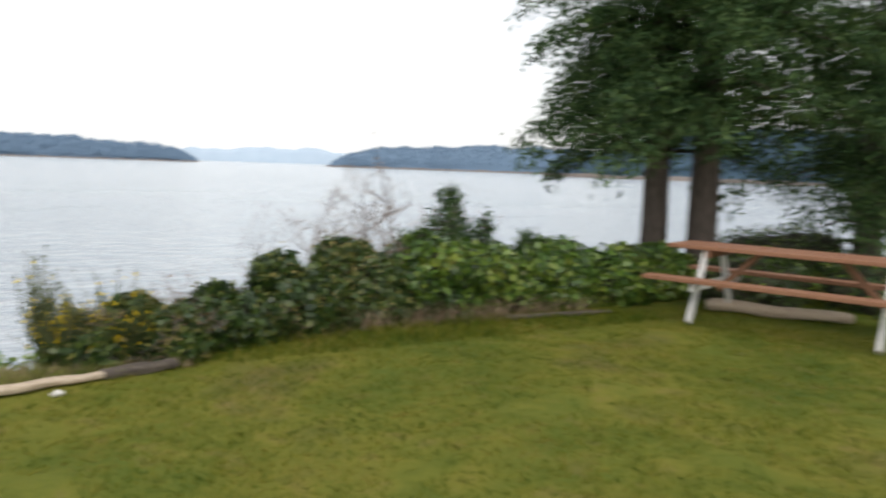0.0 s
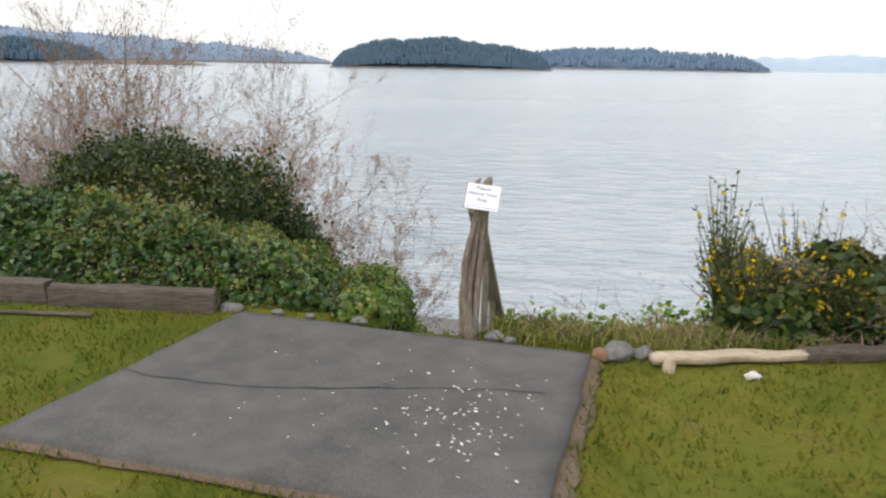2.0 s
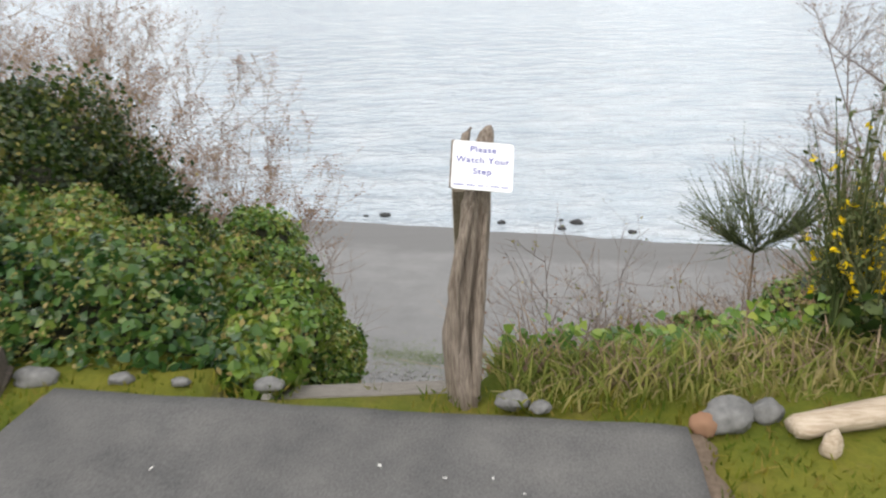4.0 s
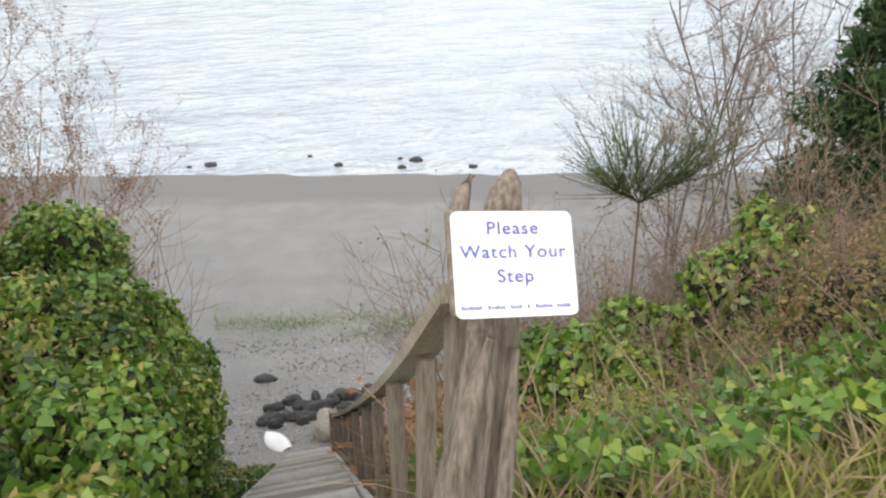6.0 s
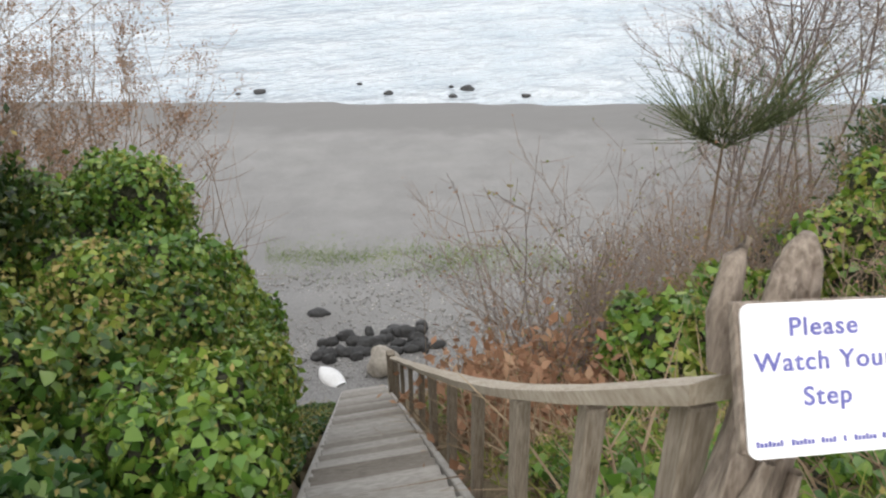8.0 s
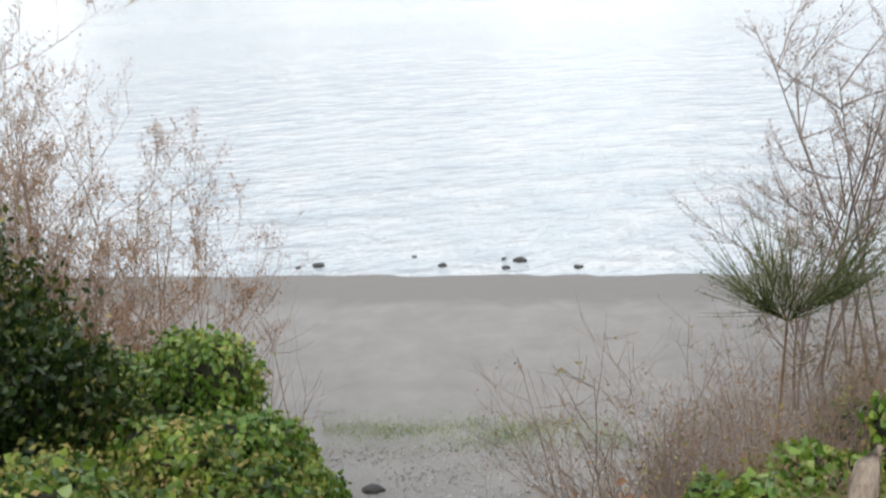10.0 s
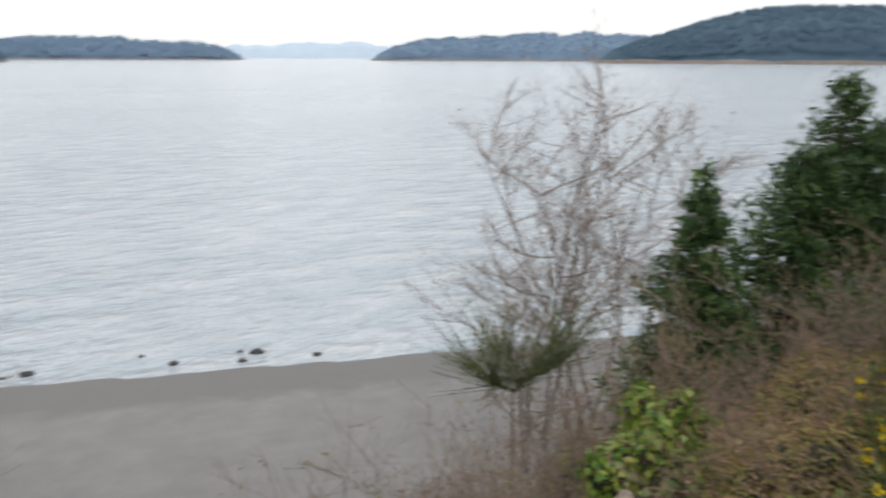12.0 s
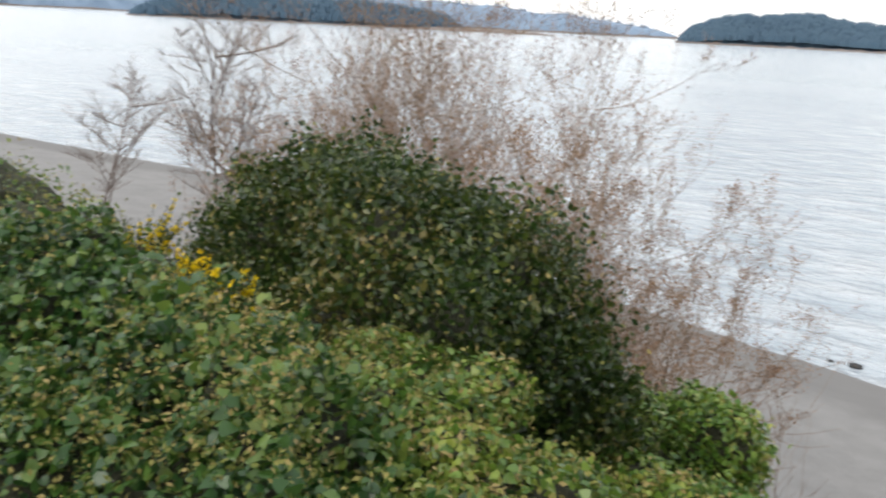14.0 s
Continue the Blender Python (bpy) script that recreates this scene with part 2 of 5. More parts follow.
M["shore"] = mat("far_shore_bluff", two_scale(0.01, 0.1, [(0.3, (0.16, 0.13, 0.11)), (0.7, (0.26, 0.22, 0.2))], [(0.3, (0.12, 0.11, 0.1)), (0.7, (0.28, 0.25, 0.23))], 0.5, 1.0), 0.95)


def concrete(n, l, b):
    t1, t2, t3 = noise_tex(n, l, 1.1, 5), noise_tex(n, l, 120, 3), noise_tex(n, l, 5, 6)
    c = mix(n, l, 0.5, ramp(n, l, t1.outputs["Fac"], [(0.3, (0.04, 0.039, 0.038)), (0.7, (0.14, 0.135, 0.128))]).outputs[0], ramp(n, l, t3.outputs["Fac"], [(0.3, (0.04, 0.039, 0.037)), (0.68, (0.175, 0.163, 0.148))]).outputs[0])
    c = mix(n, l, 0.35, c, ramp(n, l, t2.outputs["Fac"], [(0.35, (0.05, 0.05, 0.05)), (0.65, (0.18, 0.178, 0.175))]).outputs[0])
    l.new(c, b.inputs["Base Color"])
    bump(n, l, b, t2.outputs["Fac"], 0.5, 0.004)


M["concrete"] = mat("grey_concrete", concrete, 0.9)


def ground_build(n, l, b):
    """Turf with bare soil patches, then bank litter, gravel, sand and wet sand by height above the water."""
    c = n.new("ShaderNodeTexCoord")
    sep = n.new("ShaderNodeSeparateXYZ")
    l.new(c.outputs["Object"], sep.inputs[0])
    wob, fine, mid = noise_tex(n, l, 0.8, 4), noise_tex(n, l, 40, 5), noise_tex(n, l, 3.2, 5)
    turf = mix(n, l, 0.5, ramp(n, l, mid.outputs["Fac"], [(0.3, (0.035, 0.075, 0.012)), (0.45, (0.075, 0.11, 0.016)), (0.57, (0.155, 0.15, 0.024)), (0.65, (0.2, 0.14, 0.06)), (0.74, (0.12, 0.075, 0.045))]).outputs[0], ramp(n, l, fine.outputs["Fac"], [(0.3, (0.035, 0.055, 0.008)), (0.7, (0.18, 0.175, 0.025))]).outputs[0])
    broad = noise_tex(n, l, 0.45, 5)
    turf = mix(n, l, 0.45, turf, ramp(n, l, broad.outputs["Fac"], [(0.34, (0.035, 0.075, 0.012)), (0.46, (0.1, 0.125, 0.017)), (0.58, (0.19, 0.175, 0.026)), (0.7, (0.14, 0.1, 0.05))]).outputs[0])
    litter = mix(n, l, 0.5, ramp(n, l, mid.outputs["Fac"], [(0.3, (0.1, 0.08, 0.05)), (0.6, (0.2, 0.16, 0.1)), (0.8, (0.1, 0.12, 0.04))]).outputs[0], ramp(n, l, fine.outputs["Fac"], [(0.3, (0.08, 0.06, 0.04)), (0.7, (0.26, 0.21, 0.14))]).outputs[0])
    gravel = ramp(n, l, fine.outputs["Fac"], [(0.3, (0.1, 0.1, 0.097)), (0.5, (0.21, 0.205, 0.2)), (0.7, (0.36, 0.355, 0.34))]).outputs[0]
    sand = mix(n, l, 0.3, ramp(n, l, wob.outputs["Fac"], [(0.3, (0.21, 0.207, 0.203)), (0.7, (0.27, 0.267, 0.26))]).outputs[0], gravel)
    h = n.new("ShaderNodeMath")
    h.operation = "MULTIPLY_ADD"
    l.new(wob.outputs["Fac"], h.inputs[0])
    h.inputs[1].default_value = 0.25
    l.new(sep.outputs["Z"], h.inputs[2])

    def step(src, a, bb):
        mr = n.new("ShaderNodeMapRange")
        mr.inputs["From Min"].default_value, mr.inputs["From Max"].default_value = a, bb
        l.new(src, mr.inputs["Value"])
        return mr.outputs[0]
    wet = n.new("ShaderNodeRGB")
    wet.outputs[0].default_value = (0.19, 0.187, 0.182, 1)
    col = mix(n, l, step(h.outputs[0], -9.84, -9.71), wet.outputs[0], sand)
    col = mix(n, l, step(h.outputs[0], -8.57, -8.44), col, gravel)
    col = mix(n, l, step(h.outputs[0], -8.09, -7.93), col, litter)
    col = mix(n, l, step(sep.outputs["Z"], -0.2, -0.04), col, turf)
    b.inputs["Specular IOR Level"].default_value = 0.12
    l.new(col, b.inputs["Base Color"])
    bump(n, l, b, fine.outputs["Fac"], 0.7, 0.02)


M["ground"] = mat("ground_surface", ground_build, 0.95)


def water_build(n, l, b):
    b.inputs["IOR"].default_value = 1.33
    b.inputs["Specular IOR Level"].default_value = 0.8
    a1 = noise_tex(n, l, 0.75, 4, stretch=(0.8, 1.2, 1))
    a2 = noise_tex(n, l, 0.3, 4, stretch=(0.7, 1.3, 1))
    a3 = noise_tex(n, l, 0.02, 3, stretch=(0.4, 1.5, 1))
    # Base colour carries sky reflection, with ripple lights and darks mixed in.
    c = mix(n, l, 0.5, ramp(n, l, a3.outputs["Fac"], [(0.3, (0.42, 0.48, 0.525)), (0.7, (0.54, 0.59, 0.63))]).outputs[0], ramp(n, l, a2.outputs["Fac"], [(0.3, (0.33, 0.415, 0.48)), (0.7, (0.66, 0.685, 0.7))]).outputs[0])
    l.new(c, b.inputs["Base Color"])
    ad = n.new("ShaderNodeMath")
    ad.operation = "MULTIPLY_ADD"
    l.new(a2.outputs["Fac"], ad.inputs[0])
    ad.inputs[1].default_value = 1.6
    l.new(a1.outputs["Fac"], ad.inputs[2])
    bump(n, l, b, ad.outputs[0], 1.0, 1.25)


M["water"] = mat("grey_sea_water", water_build, 0.15)


# ---------------- helpers for things ----------------
def thing(name, label, category, at=(0, 0, 0), group="", kind=""):
    ob = new(name)
    ob.location = at
    ob.empty_display_size = 0.1
    return tagged(ob, label, category, group, kind)


def settle(ob):
    """Move a thing drawn on the plan out to its true place, at its true size."""
    k = spread(ob.location.x, ob.location.y)
    ob.location = LOOKOUT + (ob.location - LOOKOUT) * k
    ob.scale = (k, k, k)
    return ob


def link_mesh(name, me, material, parent=None, label="", smooth=False):
    me.materials.append(material)
    if smooth:
        me.polygons.foreach_set("use_smooth", [True] * len(me.polygons))
    ob = new(name, me)
    if parent:
        ob.parent = parent
        ob.matrix_parent_inverse = Matrix.Translation(parent.location).inverted() if parent.type == "EMPTY" and not parent.parent else Matrix.Identity(4)
    return tagged(ob, label)


def part(name, bm, material, parent, label="", smooth=False):
    me = bpy.data.meshes.new(name)
    bm.to_mesh(me)
    bm.free()
    return link_mesh(name, me, material, parent, label, smooth)


def data_part(name, verts, faces, material, parent=None, label="", smooth=False):
    me = bpy.data.meshes.new(name)
    me.from_pydata([tuple(v) for v in verts], [], faces)
    me.update()
    return link_mesh(name, me, material, parent, label, smooth)


def bulk_part(name, verts, tris, material, parent=None, label=""):
    """A mesh of triangles from numpy arrays."""
    me = bpy.data.meshes.new(name)
    verts, tris = np.asarray(verts, np.float32), np.asarray(tris, np.int32)
    me.vertices.add(len(verts))
    me.vertices.foreach_set("co", verts.ravel())
    me.loops.add(tris.size)
    me.loops.foreach_set("vertex_index", tris.ravel())
    me.polygons.add(len(tris))
    me.polygons.foreach_set("loop_start", np.arange(0, tris.size, 3, dtype=np.int32))
    me.update(calc_edges=True)
    me.validate()
    return link_mesh(name, me, material, parent, label)


def box(bm, m, sx, sy, sz, bevel=0.006):
    r = bmesh.ops.create_cube(bm, size=1, matrix=m @ Matrix.Diagonal((sx, sy, sz, 1)))
    if bevel:
        ed = list({e for v in r["verts"] for e in v.link_edges})
        bmesh.ops.bevel(bm, geom=ed, offset=bevel, segments=1, affect="EDGES")
    return bm


def one_box(m, sx, sy, sz, bevel=0.006):
    return box(bmesh.new(), m, sx, sy, sz, bevel)


def leaf_cloud(points, normals, size, shape="ivy", spread=0.8, gen=rng):
    """Leaves at the points, facing roughly along the normals. Returns vertices and triangles."""
    n = len(points)
    nor = normals + gen.normal(0, spread, (n, 3))
    nor /= np.linalg.norm(nor, axis=1)[:, None] + 1e-9
    t = np.cross(nor, gen.normal(0, 1, (n, 3)))
    t /= np.linalg.norm(t, axis=1)[:, None] + 1e-9
    bt = np.cross(nor, t)
    s = size * gen.uniform(0.6, 1.35, (n, 1))
    if shape == "ivy":
        pat = [(-0.5, 0, 0), (-0.3, 0.5, -0.08), (0.1, 0.34, 0.0), (0.62, 0, -0.12), (0.1, -0.34, 0.0), (-0.3, -0.5, -0.08)]
        tr = [(0, 2, 1), (0, 3, 2), (0, 4, 3), (0, 5, 4)]
    elif shape == "blade":
        pat = [(0, -0.09, 0), (0, 0.09, 0), (1, 0, 0)]
        tr = [(0, 1, 2)]
    elif shape == "needle":
        pat = [(-0.5, 0, 0), (0, 0.12, 0.03), (0.5, 0, 0), (0, -0.12, 0.03)]
        tr = [(0, 2, 1), (0, 3, 2)]
    else:
        pat = [(-0.5, 0, 0), (0, 0.28, 0.06), (0.5, 0, 0), (0, -0.28, 0.06)]
        tr = [(0, 2, 1), (0, 3, 2)]
    v = np.concatenate([(points + s * (a * t + b * bt + c * nor))[:, None] for a, b, c in pat], 1)
    tris = np.asarray(tr)[None] + (np.arange(n) * len(pat))[:, None, None]
    return v.reshape(-1, 3), tris.reshape(-1, 3)


def join_clouds(clouds):
    vs, ts, k = [], [], 0
    for v, t in clouds:
        vs.append(v)
        ts.append(t + k)
        k += len(v)
    return np.concatenate(vs), np.concatenate(ts)


def tubes(lines, sides=4):
    """Tapered tubes along polylines of (point, radius). Returns vertices and triangles."""
    vs, ts, k = [], [], 0
    ang = np.arange(sides) * 2 * np.pi / sides
    for pts, rad in lines:
        pts, rad = np.asarray(pts, float), np.asarray(rad, float)
        d = np.gradient(pts, axis=0)
        d /= np.linalg.norm(d, axis=1)[:, None] + 1e-9
        ref = np.where(np.abs(d[:, 2:3]) > 0.9, np.array([[1.0, 0, 0]]), np.array([[0, 0, 1.0]]))
        a = np.cross(d, ref)
        a /= np.linalg.norm(a, axis=1)[:, None] + 1e-9
        b = np.cross(d, a)
        ring = pts[:, None] + rad[:, None, None] * (np.cos(ang)[None, :, None] * a[:, None] + np.sin(ang)[None, :, None] * b[:, None])
        vs.append(ring.reshape(-1, 3))
        m = len(pts)
        i = (np.arange(m - 1)[:, None] * sides + np.arange(sides)[None]).ravel() + k
        j = (np.arange(m - 1)[:, None] * sides + (np.arange(sides)[None] + 1) % sides).ravel() + k
        ts.append(np.stack([i, j, j + sides], 1))
        ts.append(np.stack([i, j + sides, i + sides], 1))
        k += m * sides
    return np.concatenate(vs), np.concatenate(ts)


def vnoise(x, y, z=0.0):
    return noise.noise(Vector((x, y, z)))


# ---------------- the lie of the land ----------------
EDGE_X = [-60, -1.6, 0.8, 1.6, 3.0, 5.2, 7.2, 8.6, 10, 14, 60]
EDGE_Y = [0.2, 0.15, -0.2, -0.05, 0.15, 0.9, 0.9, 0.6, 0.6, 1.5, 2.0]
BRINK_X = [-60, -4.5, -3.2, -2.2, -1.0, 0.8, 2.0, 5.2, 7.2, 10, 14, 60]
BRINK_Y = [1.7, 1.65, 1.5, 1.15, 0.35, 0.2, 0.35, 1.3, 1.3, 1.5, 2.2, 3.0]


def lawn_edge(x):
    return float(np.interp(x, EDGE_X, EDGE_Y))


def bank_z(x, y, beach):
    d = y - float(np.interp(x, BRINK_X, BRINK_Y))
    z = -0.83 * d if d > 0 else 0.0
    return max(z, min(beach, 0))


def plan_z(x, y):
    """Heights on the plan, whose beach is drawn at SHORE_SCALE to one about the lookout."""
    return max(bank_z(x, y, -4.64 - (y + 0.26 * min(max(x - 1, -30), 14) - 6.2) * 0.094), -11.0)


LOOKOUT, SHORE_SCALE = Vector((-0.68, -0.74, 1.66)), 1.6


def true_beach(x, y):
    px, py = LOOKOUT.x + (x - LOOKOUT.x) / SHORE_SCALE, LOOKOUT.y + (y - LOOKOUT.y) / SHORE_SCALE
    z = -4.64 - (py + 0.26 * min(max(px - 1, -30), 14) - 6.2) * 0.094
    return LOOKOUT.z + (z - LOOKOUT.z) * SHORE_SCALE


STAIR_SLOPE, STAIR_DRIFT = 0.793, 0.075


def ground_z(x, y):
    beach = true_beach(x, y)
    z = bank_z(x, y, beach)
    if 0.1 < y < 10.6 and -0.92 < x - STAIR_DRIFT * y < 0.06:
        z = max(min(z, -0.06 - STAIR_SLOPE * y) - 0.3, min(beach, -0.3))  # cut for the stairs
    return max(z, -17.0)


def spread(x, y):
    """How much farther from the lookout a thing on the plan stands on the true ground."""
    p = Vector((x, y, plan_z(x, y)))
    if p.z > -2.5:
        return 1.0
    ray, k = p - LOOKOUT, 1.0
    while k < SHORE_SCALE:
        q = LOOKOUT + ray * k
        if q.z <= ground_z(q.x, q.y) + 0.02:
            break
        k += 0.02
    return k


def set_out(x, y):
    """True ground position and scale of a thing given on the plan."""
    k = spread(x, y)
    tx, ty = LOOKOUT.x + (x - LOOKOUT.x) * k, LOOKOUT.y + (y - LOOKOUT.y) * k
    return tx, ty, k


def grid_coords(lo, hi, fine_lo, fine_hi, fine, coarse):
    return np.concatenate([np.arange(lo, fine_lo, coarse), np.arange(fine_lo, fine_hi, fine), np.arange(fine_hi, hi + coarse, coarse)])


gx, gy = grid_coords(-90, 90, -14, 16, 0.2, 3.0), grid_coords(-40, 80, -7.5, 32, 0.18, 2.5)
gv = []
for yy in gy:
    for xx in gx:
        z = ground_z(xx, yy)
        z += (0.02 * vnoise(xx * 1.7, yy * 1.7) + 0.012 * vnoise(xx * 5, yy * 5)) if z > -0.02 else (0.05 * vnoise(xx * 0.9, yy * 0.9, 3) if z > -8.1 else 0.04 * vnoise(xx * 0.5, yy * 1.5, 5))
        if -2.1 < xx < 0.85 and -2.4 < yy < 0.2:
            z = min(z, -0.03)
        gv.append((xx, yy, z))
nx = len(gx)
gf = [(j * nx + i, j * nx + i + 1, (j + 1) * nx + i + 1, (j + 1) * nx + i) for j in range(len(gy) - 1) for i in range(nx - 1)]
tagged(data_part("ground", gv, gf, M["ground"], smooth=True), "mossy lawn, earth bank and grey sand beach in one sheet", "ground", kind="structure")
WATER = -10.26
tagged(data_part("water", [(-4800, -60, WATER), (4800, -60, WATER), (4800, 4900, WATER), (-4800, 4900, WATER)], [(0, 1, 2, 3)], M["water"]), "grey rippled sea water under an overcast sky", "water", kind="structure")
tagged(data_part("ground_behind", [(-4800, -4800, -0.15), (4800, -4800, -0.15), (4800, -39.5, -0.15), (-4800, -39.5, -0.15)], [(0, 1, 2, 3)], M["ground"]), "level grass ground stretching away behind the lawn", "ground", kind="structure")


# ---------------- far shores ----------------
def far_land(name, label, b0, b1, dist, height, material, depth=0.25, trees=700, tree_h=20, shape=1.0, bluff=True, gen_seed=1):
    """A wooded island or headland that spans the bearings b0 to b1 (degrees from the y axis) at a distance."""
    gen = np.random.default_rng(gen_seed)
    root = thing(name, label, "island", (dist * math.sin(radians((b0 + b1) / 2)), dist * math.cos(radians((b0 + b1) / 2)), WATER))
    n, rows = 90, 7

    def h_at(u, w):
        side = (0.55 * min(1.0, min(u, 1 - u) * 6) ** 0.6 + 0.45 * math.sin(math.pi * u) ** 0.8) if 0 < u < 1 else 0
        bumps = 0.78 + 0.22 * vnoise(u * 5 * shape, gen_seed * 3.1) + 0.1 * vnoise(u * 17, gen_seed)
        return height * side * bumps * math.sin(math.pi * min(1, 0.04 + w * 0.96)) ** 0.7

    def place(u, w):
        b, d = radians(b0 + (b1 - b0) * u), dist * (1 + depth * (w - 0.0) * (0.2 + min(u, 1 - u) * 1.6))
        return d * math.sin(b), d * math.cos(b)
    verts, faces = [], []
    for i in range(n + 1):
        for j in range(rows + 1):
            x, y = place(i / n, j / rows)
            verts.append((x, y, WATER - 1 + (h_at(i / n, j / rows) if j else 0)))
    for i in range(n):
        for j in range(rows):
            a = i * (rows + 1) + j
            faces.append((a, a + rows + 1, a + rows + 2, a + 1))
    data_part("hillside", verts, faces, material, root, smooth=True)
    if bluff:
        bv, bf = [], []
        for i in range(n + 1):
            x, y = place(i / n, 0)
            bv += [(x * 0.998, y * 0.998, WATER - 1), (x * 0.999, y * 0.999, WATER + height * 0.05 * (1 + 0.6 * vnoise(i * 0.3, 2)))]
        for i in range(n):
            bf.append((2 * i, 2 * i + 2, 2 * i + 3, 2 * i + 1))
        data_part("shore_bluff", bv, bf, M["shore"], root, "bare earth bluff above the waterline")
    if trees:
        vs, ts, k = [], [], 0
        ang = np.arange(5) * 2 * np.pi / 5
        for _ in range(trees):
            u, w = gen.uniform(0.01, 0.99), 0.62 * gen.random() ** 1.5
            x, y = place(u, w)
            z = WATER - 2 + h_at(u, w)
            th = tree_h * gen.uniform(0.5, 1.15) * min(1, min(u, 1 - u) * 12 + 0.3)
            r = th * gen.uniform(0.2, 0.32)
            a = ang + gen.uniform(0, 6)
            vs.append(np.c_[x + r * np.cos(a), y + r * np.sin(a), np.full(5, z)])
            vs.append(np.c_[x + r * 0.75 * np.cos(a), y + r * 0.75 * np.sin(a), np.full(5, z + th * 0.55)])
            vs.append(np.array([[x, y, z + th]]))
            for q in range(5):
                p = (q + 1) % 5
                ts += [(k + q, k + p, k + 5 + p), (k + q, k + 5 + p, k + 5 + q), (k + 5 + q, k + 5 + p, k + 10)]
            k += 11
        tagged(bulk_part("woodland", np.concatenate(vs), np.array(ts), material, root, "dense dark conifer wood"), kind="stuff")
    return root


far_land("wooded_island", "small wooded island of dark conifers in the bay", -15.4, 0.1, 1490, 62, M["woods"], trees=3600, tree_h=14, gen_seed=3)
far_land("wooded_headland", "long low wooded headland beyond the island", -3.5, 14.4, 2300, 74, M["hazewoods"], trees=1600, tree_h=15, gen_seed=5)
far_land("hazy_far_hills", "hills far across the water, coloured pale blue for haze", 11.5, 26.5, 4300, 100, M["hazehills"], depth=0.05, trees=0, bluff=False, gen_seed=8)
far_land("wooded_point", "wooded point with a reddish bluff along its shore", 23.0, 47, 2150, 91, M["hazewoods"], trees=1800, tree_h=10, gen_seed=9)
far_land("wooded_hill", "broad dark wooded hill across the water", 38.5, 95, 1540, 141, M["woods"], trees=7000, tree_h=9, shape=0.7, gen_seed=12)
far_land("low_wooded_shore", "low wooded shore closing the bay, coloured blue for haze", -62, -15, 3000, 124, M["hazeshore"], depth=0.12, trees=600, tree_h=14, gen_seed=15)
far_land("dark_wooded_headland", "dark wooded headland reaching into the bay", -52, -29.5, 1500, 54, M["woods"], trees=2400, tree_h=14, gen_seed=17)
far_land("low_spit", "low brown spit at the foot of the headland", -34, -23, 1480, 10, M["shore"], depth=0.04, trees=0, bluff=False, gen_seed=19)

# ---------------- concrete pad ----------------
PAD = [(-1.56, 0.09), (0.74, -0.31), (0.48, -2.16), (-1.98, -1.8)]
bm = bmesh.new()
cells = 26
c0, c1, c2, c3 = [Vector((*p, 0)) for p in PAD]
grid = []
for j in range(cells + 1):
    row = []
    for i in range(cells + 1):
        u, w = i / cells, j / cells
        p = (c0 * (1 - u) + c1 * u) * (1 - w) + (c3 * (1 - u) + c2 * u) * w
        edge = min(u, 1 - u, w, 1 - w)
        wob = 0.02 * vnoise(p.x * 4, p.y * 4) if edge == 0 else 0
        row.append(bm.verts.new((p.x + wob, p.y + wob, 0.035 + 0.006 * vnoise(p.x * 1.5, p.y * 1.5))))
    grid.append(row)
for j in range(cells):
    for i in range(cells):
        bm.faces.new((grid[j][i], grid[j + 1][i], grid[j + 1][i + 1], grid[j][i + 1]))
rim = [e for e in bm.edges if e.is_boundary]
ex = bmesh.ops.extrude_edge_only(bm, edges=rim)
for v in [g for g in ex["geom"] if isinstance(g, bmesh.types.BMVert)]:
    v.co.z = -0.12
bmesh.ops.recalc_face_normals(bm, faces=bm.faces)
pad = tagged(part("pavement", bm, M["concrete"], None, smooth=True), "worn dark grey concrete slab set in the lawn", "slab", kind="structure")
# the crack across the slab, a shallow dark seam with a chipped lip
cv, cf = [], []
for i in range(41):
    u = i / 40
    x, y = -1.86 + 2.35 * u, -1.0 - 0.1 * math.sin(u * 5) + 0.03 * vnoise(u * 14, 1) - 0.05 * u
    wd = 0.003 + 0.009 * abs(vnoise(u * 9, 4)) * (1.2 - abs(u - 0.5))
    z = 0.0405 + 0.006 * vnoise(x * 1.5, y * 1.5)
    cv += [(x, y - wd, z), (x, y + wd, z)]
    if i:
        k = 2 * i
        cf.append((k - 2, k, k + 1, k - 1))
data_part("crack", cv, cf, M["darkrock"], pad, "dark crack running across the slab")
pts = np.c_[rng.normal(0.12, 0.24, 120), rng.normal(-1.25, 0.3, 120), np.full(120, 0.046)]
pts = np.concatenate([pts, np.c_[rng.uniform(-1.2, 0.45, 22), rng.uniform(-1.8, -0.3, 22), np.full(22, 0.046)]])
pts = pts[(pts[:, 0] < 0.5) & (pts[:, 1] > -2) & (pts[:, 1] < -0.2)]
v, t = leaf_cloud(pts, np.tile([0, 0, 1.0], (len(pts), 1)), 0.021, "oval", 0.25)
tagged(bulk_part("shell_litter", v, t, M["shell"]), "scattered broken white shell bits on the slab", "shells", kind="stuff")

# ---------------- lawn grass ----------------
n = 150000
px = rng.uniform(-7.5, 12, n)
py = rng.uniform(-6.6, 1.3, n) ** 1.0
keep = np.array([y < lawn_edge(x) + 0.12 for x, y in zip(px, py)])


def in_pad(x, y, grow=0.0):
    ok = True
    for (ax, ay), (bx, by) in zip(PAD, PAD[1:] + PAD[:1]):
        ok &= (bx - ax) * (y - ay) - (by - ay) * (x - ax) < grow * math.hypot(bx - ax, by - ay)
    return ok


